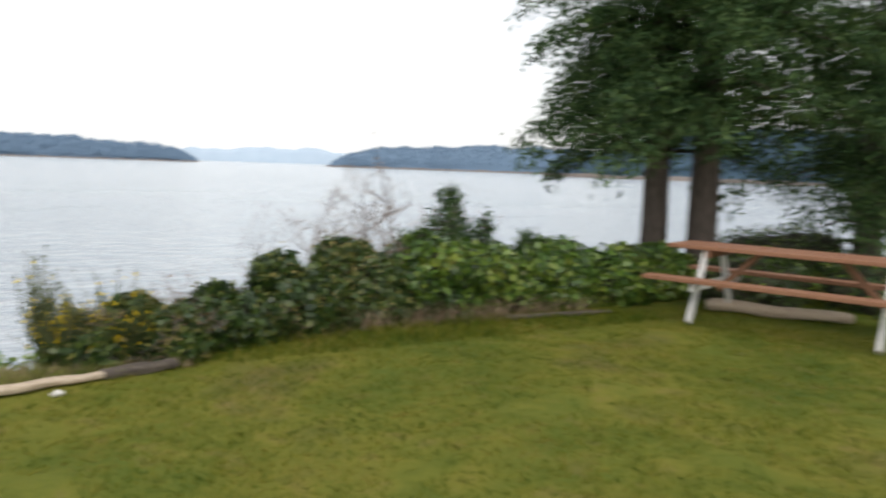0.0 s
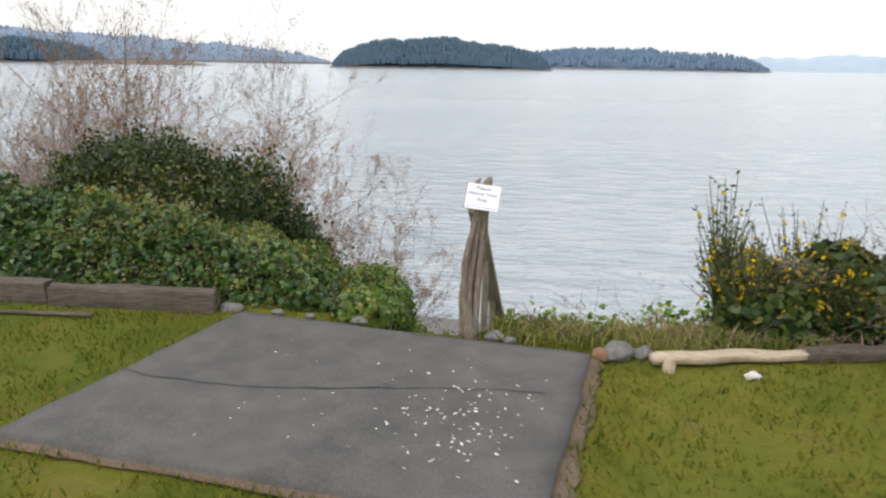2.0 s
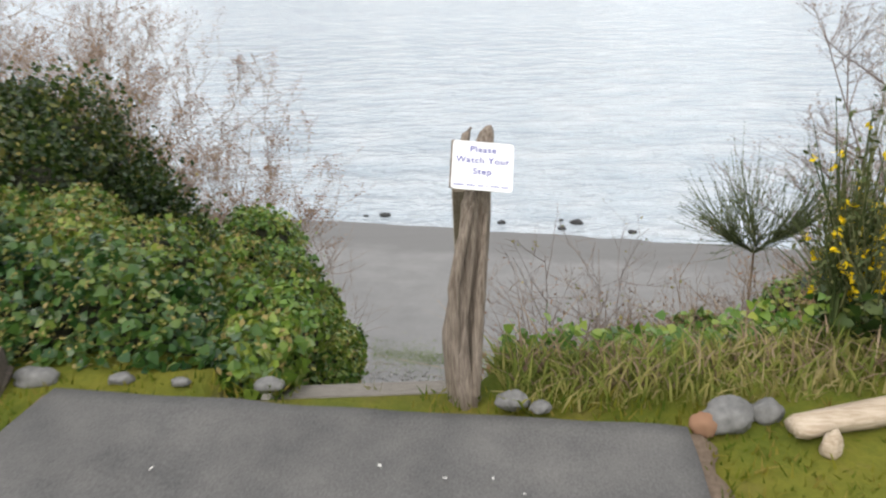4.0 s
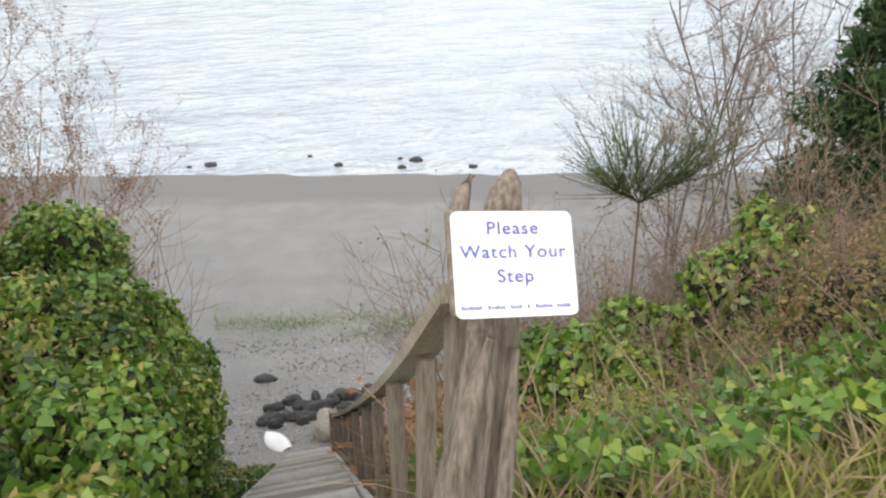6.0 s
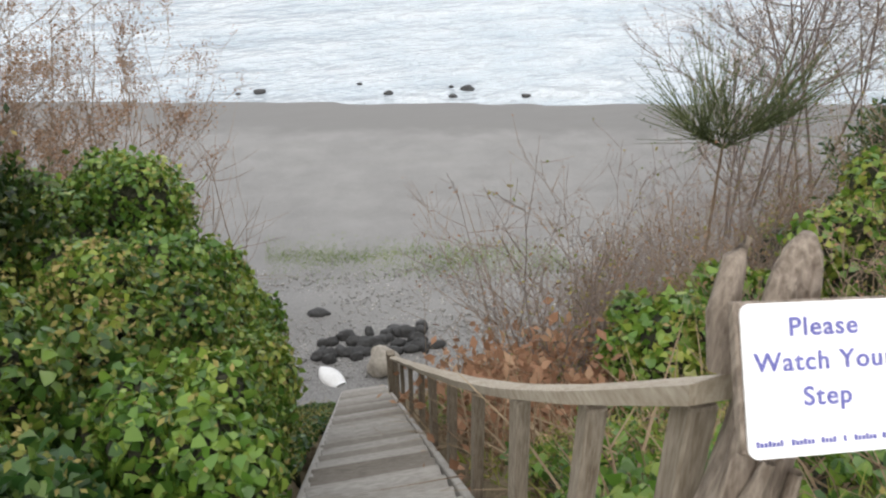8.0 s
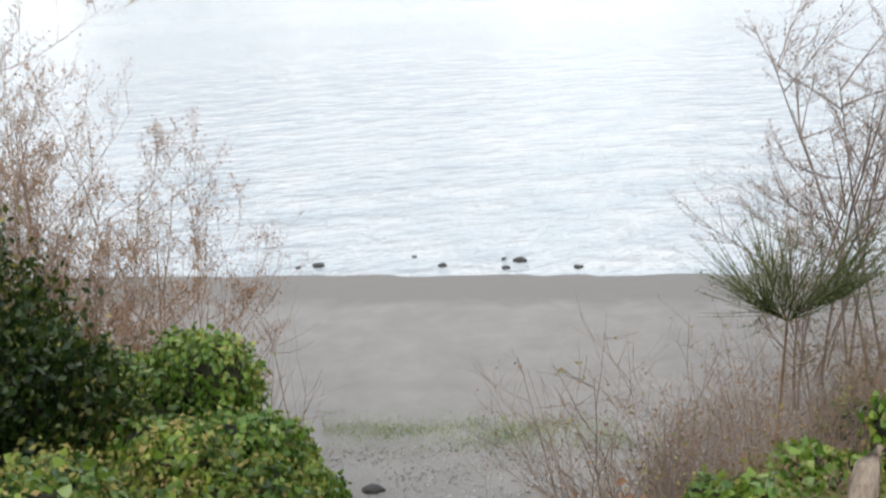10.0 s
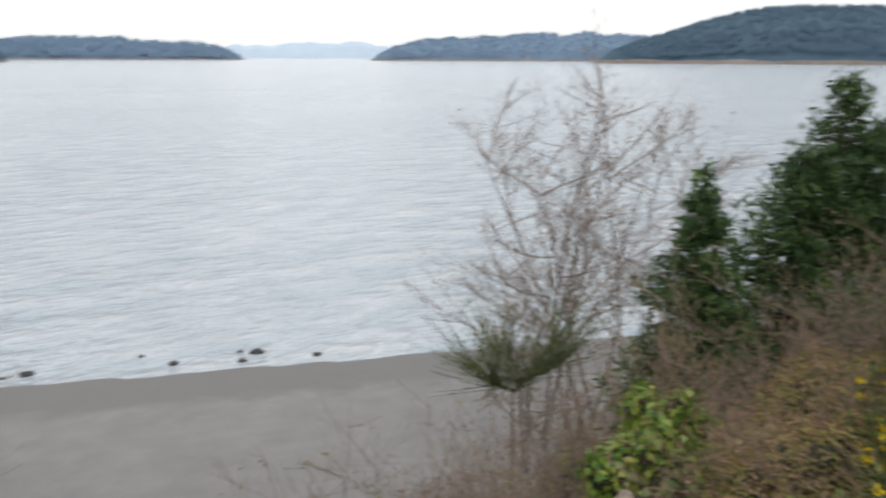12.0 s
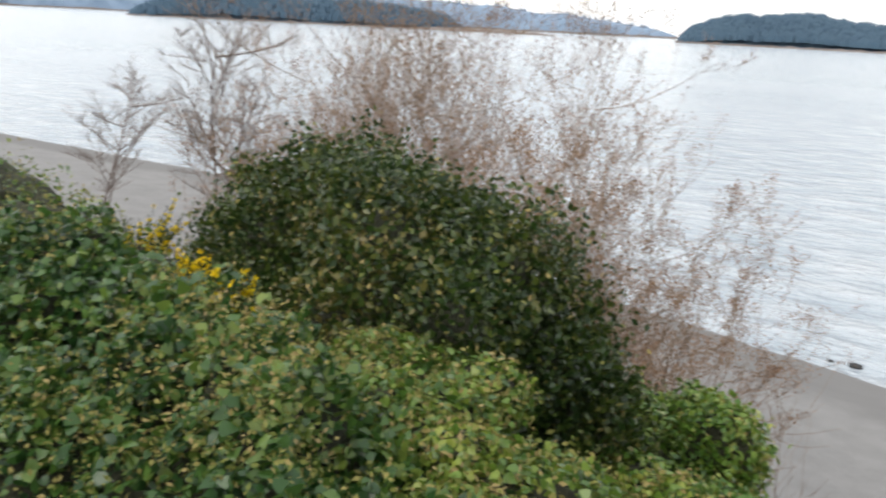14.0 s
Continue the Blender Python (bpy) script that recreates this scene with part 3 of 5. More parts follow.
bare = np.array([vnoise(x * 1.1, y * 1.1, 9) + 0.5 * vnoise(x * 3.1, y * 3.1, 2) for x, y in zip(px, py)])
keep &= np.array([not in_pad(x, y, 0.025) for x, y in zip(px, py)]) & (bare < 0.42)
px, py = px[keep], py[keep]
m = len(px)
tall = 0.025 + 0.03 * rng.random(m) + 0.02 * np.clip(bare[keep] * -1, 0, 1)
lean = rng.normal(0, 0.6, (m, 3))
lean[:, 2] = 1
lean /= np.linalg.norm(lean, axis=1)[:, None]
side = np.c_[-lean[:, 1], lean[:, 0], np.zeros(m)] + rng.normal(0, 0.5, (m, 3)) * [1, 1, 0]
side /= np.linalg.norm(side, axis=1)[:, None] + 1e-9
base = np.c_[px, py, np.array([0.02 * vnoise(x * 1.7, y * 1.7) for x, y in zip(px, py)]) - 0.004]
gvv = np.stack([base - side * 0.005, base + side * 0.005, base + lean * tall[:, None]], 1).reshape(-1, 3)
tagged(bulk_part("lawn_grass", gvv, np.arange(3 * m).reshape(-1, 3), M["grass"]), "short mossy yellow-green lawn grass", "grass", kind="stuff")


def grass_tuft_bed(name, label, x0, x1, y0, y1, count, h, material, spread=0.35, skew=0.0, ragged=0.0):
    x, y = rng.uniform(x0, x1, count), rng.uniform(y0, y1, count) + rng.normal(0, ragged, count)
    ok = np.array([not in_pad(a, c, 0.02) for a, c in zip(x, y)])
    x, y = x[ok], (y - skew * (x - 1))[ok]
    count = len(x)
    b = np.c_[x, y, [ground_z(a, c) - 0.02 for a, c in zip(x, y)]]
    d = rng.normal(0, spread, (count, 3))
    d[:, 2] = 1
    hh = h * rng.uniform(0.4, 1.2, count)[:, None]
    s = rng.normal(0, 1, (count, 3)) * [1, 1, 0]
    s /= np.linalg.norm(s, axis=1)[:, None]
    mid = b + d * hh * 0.55
    tip = b + d * hh * [1.5, 1.5, 0.95]
    w = 0.006
    v = np.stack([b - s * w, b + s * w, mid + s * w * 0.8, mid - s * w * 0.8, tip], 1).reshape(-1, 3)
    k = (np.arange(count) * 5)[:, None]
    t = np.concatenate([k + [0, 1, 2], k + [0, 2, 3], k + [3, 2, 4]])
    return tagged(bulk_part(name, v, t, material), label, "grass", kind="stuff")


grass_tuft_bed("bank_grass", "rough green grass tufts along the brink", 0.15, 2.2, -0.12, 0.75, 3600, 0.13, M["bankgrass"])
grass_tuft_bed("bank_grass", "rough green and straw grass on the bank", 0.2, 4.5, 0.6, 2.6, 3600, 0.12, M["bankgrass"], 0.5)
grass_tuft_bed("dry_bank_grass", "pale dead grass and stalks on the bank", 0.3, 8.0, 0.7, 5.6, 14000, 0.3, M["dry"], 0.7)
grass_tuft_bed("beach_grass", "thin strip of green saltgrass across the beach", -1.3, 5.8, 15.7, 16.3, 8000, 0.09, M["saltgrass"], 0.4, 0.24, 0.45)
grass_tuft_bed("lawn_tufts", "coarser green tufts through the mossy lawn", -5, 9.5, -5.8, -0.25, 9000, 0.055, M["grass"], 0.8)
grass_tuft_bed("dry_brink_grass", "straw-coloured grass along the brink", 0.2, 2.8, 0.0, 0.9, 1800, 0.15, M["dry"], 0.6)
grass_tuft_bed("lawn_edge_grass", "longer grass along the hedge foot", 2.6, 8.5, 0.0, 0.9, 4500, 0.12, M["grass"])

# ---------------- staircase ----------------
STEP_RUN, RISE, N_STEP = 0.246, 0.195, 40
TOP_Y, XL, XR = 0.2, -0.79, -0.07
stairs = thing("staircase", "weathered grey timber stairs going down the bank to the beach", "stairs", (-0.3, TOP_Y, 0))
for i in range(N_STEP):
    y, z = TOP_Y + i * STEP_RUN, -RISE * i - 0.2
    for q, off in enumerate((0.055, 0.165)):
        bmx = one_box(pose((XL + XR) / 2 + STAIR_DRIFT * y + rng.normal(0, 0.006), y + off, z + rng.normal(0, 0.003), 0, 0, rng.normal(0, 0.4)), XR - XL, 0.102, 0.038, 0.005)
        part("tread", bmx, M["tread"], stairs)
    # Dark timber on the risers imitates the shadow under each nosing.
    part("riser", one_box(pose((XL + XR) / 2 + STAIR_DRIFT * y, y + 0.03, z - 0.105), XR - XL - 0.02, 0.022, 0.16, 0.003), M["postwood"], stairs, "riser board, darker in colour for the shadow under the nosing")
slope = math.degrees(math.atan2(RISE, STEP_RUN))
run = math.hypot(N_STEP * STEP_RUN, N_STEP * RISE)
for x in (XL - 0.025, XR + 0.025):
    part("stringer", one_box(pose(x + STAIR_DRIFT * (TOP_Y + N_STEP * STEP_RUN / 2), TOP_Y + N_STEP * STEP_RUN / 2, -N_STEP * RISE / 2 - 0.17, 0, 0, -4.3) @ pose(0, 0, 0, -slope), 0.045, run, 0.2, 0.006), M["board"], stairs, "grey stringer board")

# handrail with square posts
rail = thing("handrail", "weathered timber handrail on square posts beside the stairs", "handrail", (0.0, 0.15, 0))
RAIL_Y, RAIL_H = [0.08, 0.5, 1.2, 2.0, 4.0, 8.2], [0.92, 0.87, 0.82, 0.80, 0.79, 0.82]


def rail_at(y):
    return Vector((STAIR_DRIFT * y + 0.012 * vnoise(y * 0.8, 3), y, -0.063 - STAIR_SLOPE * y + float(np.interp(y, RAIL_Y, RAIL_H)) + 0.01 * vnoise(y, 7)))


bmr = bmesh.new()
sec = []
for y in np.linspace(0.08, 8.2, 34):
    p = rail_at(float(y))
    sec.append([bmr.verts.new((p.x + a, p.y, p.z + b)) for a, b in ((-0.045, -0.022), (0.045, -0.022), (0.05, 0.015), (0.0, 0.024), (-0.05, 0.015))])
for a, b in zip(sec, sec[1:]):
    for q in range(5):
        bmr.faces.new((a[q], a[(q + 1) % 5], b[(q + 1) % 5], b[q]))
bmr.faces.new(sec[0])
bmr.faces.new(sec[-1][::-1])
bmesh.ops.recalc_face_normals(bmr, faces=bmr.faces)
part("rail", bmr, M["railwood"], rail, "pale weathered top rail")
for y in (0.14, 0.54, 1.04, 1.72, 2.5, 3.3, 4.2, 5.2, 6.3, 7.3, 8.1):
    p = rail_at(y)
    hgt = 1.35
    part("post", one_box(pose(p.x, p.y, p.z - 0.02 - hgt / 2, rng.normal(0, 0.8), rng.normal(0, 1.0), rng.normal(0, 4)), 0.045, 0.055, hgt, 0.004), M["postwood"], rail)
p = rail_at(8.35)
part("newel", one_box(pose(p.x - 0.02, p.y, p.z - 0.45), 0.12, 0.12, 1.1, 0.012), M["postwood"], rail, "short thick post at the foot of the rail")

# ---------------- driftwood post and sign ----------------
def gnarled_post():
    prof = [(-0.12, 0.0, 0.075), (0.0, 0.0, 0.078), (0.12, -0.015, 0.078), (0.25, -0.02, 0.082), (0.38, -0.005, 0.078), (0.5, 0.015, 0.076), (0.62, 0.028, 0.07), (0.75, 0.04, 0.062), (0.86, 0.056, 0.05), (0.95, 0.075, 0.04), (0.98, 0.084, 0.03), (1.0, 0.09, 0.012)]
    verts, faces, nn = [], [], 28
    zs = np.linspace(-0.12, 1.0, 60)
    for z in zs:
        cx = float(np.interp(z, [p[0] for p in prof], [p[1] for p in prof]))
        r = float(np.interp(z, [p[0] for p in prof], [p[2] for p in prof]))
        for q in range(nn):
            a = 2 * math.pi * q / nn
            tw = a + z * 1.3
            rr = r * (1 + 0.13 * math.sin(3 * tw) + 0.09 * math.sin(7 * tw + 1) + 0.22 * vnoise(math.cos(tw) * 1.6, math.sin(tw) * 1.6, z * 2.2) + 0.06 * math.sin(13 * tw))
            verts.append((cx + 0.74 * rr * math.cos(a), 0.05 * z + 0.2 * max(0.0, z - 0.74) + rr * 0.66 * math.sin(a), z))
    for i in range(len(zs) - 1):
        for q in range(nn):
            p = (q + 1) % nn
            faces.append((i * nn + q, i * nn + p, (i + 1) * nn + p, (i + 1) * nn + q))
    faces.append(tuple((len(zs) - 1) * nn + q for q in range(nn)))
    return verts, faces


post = thing("driftwood_post", "gnarled grey-brown driftwood post at the head of the stairs", "post", (0, 0, 0))
data_part("trunk", *gnarled_post(), M["drift"], post, smooth=True)
v, t = tubes([([(0.0, 0.08, 0.83), (-0.005, 0.1, 0.9), (0.012, 0.12, 0.965), (0.03, 0.125, 0.99)], [0.022, 0.02, 0.015, 0.006])], 8)
bulk_part("splinter", v, t, M["drift"], post, "upright splinter broken from the tip")
v, t = tubes([([(-0.035, -0.035, 0.2), (-0.045, -0.035, 0.45), (-0.015, -0.025, 0.62), (0.025, -0.012, 0.75)], [0.014, 0.022, 0.02, 0.008]), ([(0.035, -0.035, 0.02), (0.04, -0.04, 0.25), (0.055, -0.03, 0.5), (0.07, -0.01, 0.72)], [0.016, 0.02, 0.018, 0.008])], 8)
bulk_part("ridge", v, t, M["drift"], post, "raised weathered ridge of grain")

SIGN = pose(0.056, -0.026, 0.892, -35, 6, -1) @ pose(0, 0, 0, 90, 0, 0) @ Matrix.Diagonal((1.03, 0.955, 1, 1))
sign = thing("notice_sign", "white rounded sign with blue lettering fixed to the post", "sign", (0.056, -0.026, 0.892))


def rounded_plate(w, h, r, th):
    b = bmesh.new()
    ring = []
    for cx, cy, a0 in ((w / 2 - r, h / 2 - r, 0), (-w / 2 + r, h / 2 - r, 90), (-w / 2 + r, -h / 2 + r, 180), (w / 2 - r, -h / 2 + r, 270)):
        for q in range(6):
            a = radians(a0 + q * 18)
            ring.append(b.verts.new((cx + r * math.cos(a), cy + r * math.sin(a), 0)))
    f = b.faces.new(ring)
    e = bmesh.ops.extrude_face_region(b, geom=[f])
    bmesh.ops.translate(b, verts=[g for g in e["geom"] if isinstance(g, bmesh.types.BMVert)], vec=(0, 0, -th))
    bmesh.ops.recalc_face_normals(b, faces=b.faces)
    return b


bmp = rounded_plate(0.2, 0.178, 0.012, 0.003)
bmp.transform(SIGN)
panel = part("panel", bmp, M["signwhite"], sign)
bmp = one_box(SIGN @ pose(-0.006, 0.004, -0.011), 0.198, 0.176, 0.014, 0.002)
part("backing_board", bmp, M["drift"], sign, "weathered backing board behind the sign")


def lettering(text, size, x, y):
    cu = bpy.data.curves.new("lettering", "FONT")
    cu.body, cu.size, cu.align_x, cu.extrude, cu.offset = text, size, "CENTER", 0.0004, 0.0004
    cu.space_character = 1.12
    tmp = bpy.data.objects.new("lettering", cu)
    me = bpy.data.meshes.new_from_object(tmp)
    bpy.data.objects.remove(tmp)
    me.transform(SIGN @ Matrix.Translation((x, y, 0.0012)))
    link_mesh("lettering", me, M["signblue"], sign, "blue painted words")


lettering("Please", 0.031, -0.001, 0.05)
lettering("Watch Your", 0.031, -0.001, 0.01)
lettering("Step", 0.031, -0.001, -0.031)
xw = -0.092
for wlen in (0.036, 0.03, 0.021, 0.007, 0.029, 0.026):
    bmw = bmesh.new()
    for q in range(max(1, int(wlen / 0.0048))):
        box(bmw, SIGN @ pose(xw + 0.0024 + q * 0.0048, -0.073 + 0.0008 * (q % 3 == 0), 0.0008), 0.0032, 0.005 + 0.0018 * (q % 3 == 0), 0.0008, 0)
    part("small_print", bmw, M["signblue"], sign, "line of small blue print")
    xw += wlen + 0.0065


# ---------------- logs, rocks ----------------
def lumpy_log(name, label, a, b, r, material, squash=0.8, seed=0, end_r=None):
    a, b = Vector(a), Vector(b)
    d = (b - a)
    xax = d.normalized()
    zax = Vector((0, 0, 1))
    yax = zax.cross(xax).normalized()
    zax = xax.cross(yax)
    verts, faces, nn, mm = [], [], 16, 24
    for i in range(mm + 1):
        u = i / mm
        rr0 = r + ((end_r if end_r else r * 0.8) - r) * u
        if i in (0, mm):
            rr0 *= 0.72
        c = a + d * u + zax * 0.25 * r * vnoise(u * 3, seed) + yax * 0.4 * r * vnoise(u * 3, seed + 5)
        for q in range(nn):
            an = 2 * math.pi * q / nn
            rr = rr0 * (1 + 0.28 * vnoise(math.cos(an) * 1.4 + seed, math.sin(an) * 1.4, u * 4) + 0.08 * math.sin(5 * an + u * 2))
            verts.append(c + yax * rr * math.cos(an) + zax * rr * squash * math.sin(an))
    for i in range(mm):
        for q in range(nn):
            p = (q + 1) % nn
            faces.append((i * nn + q, i * nn + p, (i + 1) * nn + p, (i + 1) * nn + q))
    faces += [tuple(range(nn))[::-1], tuple(mm * nn + q for q in range(nn))]
    ob = data_part(name, verts, faces, material, smooth=True)
    return tagged(ob, label, "log")


def stone(name, label, x, y, z, sx, sy, sz, material, seed=0, group=""):
    b = bmesh.new()
    bmesh.ops.create_icosphere(b, subdivisions=3, radius=1)
    for v in b.verts:
        k = 1 + 0.35 * vnoise(v.co.x * 1.3 + seed * 3.7, v.co.y * 1.3, v.co.z * 1.3) + 0.1 * vnoise(v.co.x * 4, v.co.y * 4 + seed, v.co.z * 4)
        v.co = Vector((v.co.x * sx * k, v.co.y * sy * k, v.co.z * sz * k))
    ob = part(name, b, material, None, smooth=True)
    ob.location = (x, y, z)
    return settle(tagged(ob, label, "rock", group))


lumpy_log("driftwood_log", "bleached tan driftwood log lying at the lawn edge", (1.08, -0.36, 0.045), (2.0, -0.16, 0.055), 0.058, M["palelog"], 0.65, 2)
lumpy_log("dark_log", "dark rotten log lying behind the bleached one", (1.95, -0.14, 0.04), (2.6, 0.02, 0.04), 0.07, M["rotlog"], 0.8, 6)
chunk = stone("wood_chunk", "pale broken chunk of wood under the log", 1.17, -0.45, 0.03, 0.035, 0.03, 0.06, M["palelog"], 3)
chunk["category"] = "wood"
stone("flat_stone", "grey flat stone at the slab corner", 0.9, -0.25, 0.03, 0.1, 0.07, 0.055, M["rock"], 5)
stone("red_stone", "reddish stone beside the slab corner", 0.8, -0.29, 0.02, 0.045, 0.04, 0.045, M["rust"], 7)
stone("white_stone", "small white shell-like stone on the grass", 1.62, -0.48, 0.02, 0.05, 0.03, 0.03, M["shell"], 8)
stone("grey_stone", "grey stone at the end of the log", 1.05, -0.22, 0.02, 0.06, 0.05, 0.045, M["rock"], 9)
stone("grey_stone", "grey stones at the foot of the post", 0.16, -0.1, 0.03, 0.06, 0.04, 0.035, M["rock"], 10)
stone("grey_stone", "grey stones at the foot of the post", 0.26, -0.15, 0.03, 0.04, 0.03, 0.025, M["rock"], 11)
for i, (x, y, s) in enumerate(((-1.34, 0.17, 0.05), (-1.1, 0.13, 0.04), (-0.75, 0.08, 0.06), (-1.68, 0.2, 0.09))):
    stone("edging_stone", "grey stone edging the slab under the ivy", x, y + 0.03, 0.005, s, s * 0.6, s * 0.5, M["rock"], 20 + i, "stones along the slab")


def edging_timber(x0, y0, x1, y1, z, w, h, seed):
    """A squared, rotting timber: flat sawn faces with worn, split edges."""
    length = math.hypot(x1 - x0, y1 - y0)
    b = bmesh.new()
    cols, ring = 30, ((-0.5, -0.5), (0.5, -0.5), (0.5, 0.42), (0.42, 0.5), (0.1, 0.47), (-0.1, 0.5), (-0.42, 0.5), (-0.5, 0.42), (-0.5, 0.1), (-0.46, 0.0), (-0.5, -0.1))
    rows = []
    for i in range(cols + 1):
        u = i / cols
        rows.append([b.verts.new(((u - 0.5) * length + (0.04 * vnoise(p * 5, q * 5, seed) if i in (0, cols) else 0), p * w * (1 + 0.25 * vnoise(u * length * 4, p * 3, seed + q)), q * h * (1 + 0.25 * vnoise(u * length * 3, q * 3, seed + p)))) for p, q in ring])
    for a, c in zip(rows, rows[1:]):
        for q in range(len(ring)):
            p = (q + 1) % len(ring)
            b.faces.new((a[q], a[p], c[p], c[q]))
    b.faces.new(rows[0])
    b.faces.new(rows[-1])
    bmesh.ops.recalc_face_normals(b, faces=b.faces)
    ob = part("edging_timber", b, M["rotlog"], None)
    ob.matrix_world = pose((x0 + x1) / 2, (y0 + y1) / 2, z, 0, 0, math.degrees(math.atan2(y1 - y0, x1 - x0)))
    return tagged(ob, "dark rotting squared timber edging the lawn below ivy", "timber", "timbers edging the lawn")


edging_timber(-1.78, 0.19, -2.95, 0.14, 0.06, 0.12, 0.15, 1)
edging_timber(-2.98, 0.16, -5.4, 0.12, 0.07, 0.13, 0.16, 5)
lumpy_log("fallen_stick", "thin dark stick lying on the grass", (-2.5, -0.12, 0.02), (-3.2, -0.16, 0.02), 0.022, M["rotlog"], 0.6, 16)
lumpy_log("weathered_log", "weathered grey log lying behind the picnic table", (9.7, 0.35, 0.08), (10.6, -1.2, 0.08), 0.12, M["palelog"], 0.7, 18)
lumpy_log("fallen_stick", "dark stick lying along the hedge foot", (6.6, 0.75, 0.03), (8.2, 0.6, 0.03), 0.04, M["rotlog"], 0.8, 22)

# beach stones
SHORE = [(-1.05, 19.68, 0.17), (-1.6, 19.68, 0.07), (2.17, 18.80, 0.12), (3.73, 18.18, 0.11), (4.23, 18.62, 0.18), (3.85, 18.87, 0.07), (5.54, 17.74, 0.12), (1.54, 19.68, 0.07)]
for i, (x, y, s) in enumerate(SHORE):
    stone("shore_rock", "dark wet rock at the water's edge", x, y, -5.77, s, s * 0.7, s * 0.55, M["darkrock"], 40 + i, "rocks at the water's edge")
stone("boulder", "rounded tan boulder at the foot of the stairs", 0.26, 6.7, -4.55, 0.2, 0.19, 0.19, M["boulder"], 51)
for i in range(44):
    x, y = rng.uniform(-0.5, 1.0), rng.uniform(7.0, 7.55)
    stone("dark_rock", "blackish rock in the heap below the stairs", x, y, plan_z(x, y) + 0.03, rng.uniform(0.05, 0.14), rng.uniform(0.05, 0.1), rng.uniform(0.05, 0.1), M["darkrock"], 60 + i, "dark rocks below the stairs")
stone("dark_rock", "single blackish rock on the gravel", -0.42, 8.2, plan_z(-0.42, 8.2) + 0.015, 0.15, 0.1, 0.07, M["darkrock"], 90)
peb = [set_out(rng.uniform(-6, 6), rng.uniform(6.6, 9.8))[:2] for _ in range(9000)]
pp = np.array([(x, y, ground_z(x, y) + 0.005) for x, y in peb])
cl = []
octa = np.array([(1, 0, 0), (0, 1, 0), (-1, 0, 0), (0, -1, 0), (0, 0, 0.7), (0, 0, -0.7)], float)
octf = np.array([(0, 1, 4), (1, 2, 4), (2, 3, 4), (3, 0, 4), (1, 0, 5), (2, 1, 5), (3, 2, 5), (0, 3, 5)])
sc = rng.uniform(0.012, 0.045, (len(pp), 1, 1)) * rng.uniform(0.7, 1.3, (len(pp), 6, 3))
pv = (pp[:, None] + octa[None] * sc).reshape(-1, 3)
pt = (octf[None] + (np.arange(len(pp)) * 6)[:, None, None]).reshape(-1, 3)
tagged(bulk_part("beach_gravel", pv, pt, M["pebble"]), "grey pebbles and gravel on the upper beach", "gravel", kind="stuff")

# upturned dinghy stern beside the stair foot
boat = thing("dinghy", "upturned white dinghy beside the foot of the stairs", "boat", (-0.45, 6.75, -4.6))
hv, hf = [], []
for i in range(13):
    u = i / 12
    w = 0.11 * math.sin(math.pi * min(1, 0.12 + 0.88 * u)) ** 0.6 + 0.02
    for q in range(11):
        a = math.pi * q / 10
        hv.append((-0.5 - w * math.cos(a), 4.35 + 0.42 * u, -4.68 + 0.095 * (math.sin(a) ** 0.7) * (0.6 + 0.4 * math.sin(math.pi * u))))
for i in range(12):
    for q in range(10):
        k = i * 11 + q
        hf.append((k, k + 1, k + 12, k + 11))
hf += [tuple(range(11)), tuple(12 * 11 + q for q in range(10, -1, -1))]
hv = [Matrix.Rotation(radians(28), 3, "Z") @ (Vector(p) - Vector((-0.5, 4.6, 0))) + Vector((-0.4, 6.75, 0)) for p in hv]
data_part("hull", hv, hf, M["hull"], boat, smooth=True)
# Added dark strips at the hull's lower edges imitate the shadow beneath it.
v, t = tubes([([p + Vector((0, 0, 0.01)) for p in hv[0::11]], [0.012] * 13), ([p + Vector((0, 0, 0.01)) for p in hv[10::11]], [0.012] * 13)], 6)
bulk_part("gunwale", v, t, M["darkrock"], boat, "dark strip along the hull edge imitating the shadow beneath")
settle(boat)

# ---------------- picnic table ----------------
table = thing("picnic_table", "redwood picnic table with slanted white legs on the lawn", "table", (9.57, -1.14, 0))
TM = pose(9.57, -1.14, 0.03, 0, 0, -71) @ Matrix.Diagonal((1, 1, 1.12, 1))
for k, y in enumerate((-0.3, -0.15, 0.0, 0.15, 0.3)):
    part("top_plank", one_box(TM @ pose(0, y, 0.8), 3.1, 0.14, 0.045), M["redwood"], table)
for y in (-0.72, 0.72):
    part("seat_plank", one_box(TM @ pose(0, y, 0.47), 3.3, 0.25, 0.045), M["redwood"], table)
for x in (-1.08, 1.0):
    for s in (-1, 1):
        part("leg", one_box(TM @ pose(x, s * 0.47, 0.39, s * 30, 0, 0), 0.045, 0.1, 0.9), M["white"], table, "slanted white painted leg")
    part("seat_beam", one_box(TM @ pose(x + 0.05, 0, 0.4), 0.045, 1.6, 0.09), M["white"], table, "white cross beam")
    part("top_batten", one_box(TM @ pose(x + 0.05, 0, 0.735), 0.045, 0.7, 0.08), M["redwood"], table)
    part("brace", one_box(TM @ pose(x - math.copysign(0.35, x), 0, 0.57, 0, math.copysign(42, x), 0), 0.75, 0.045, 0.07), M["redwood"], table)

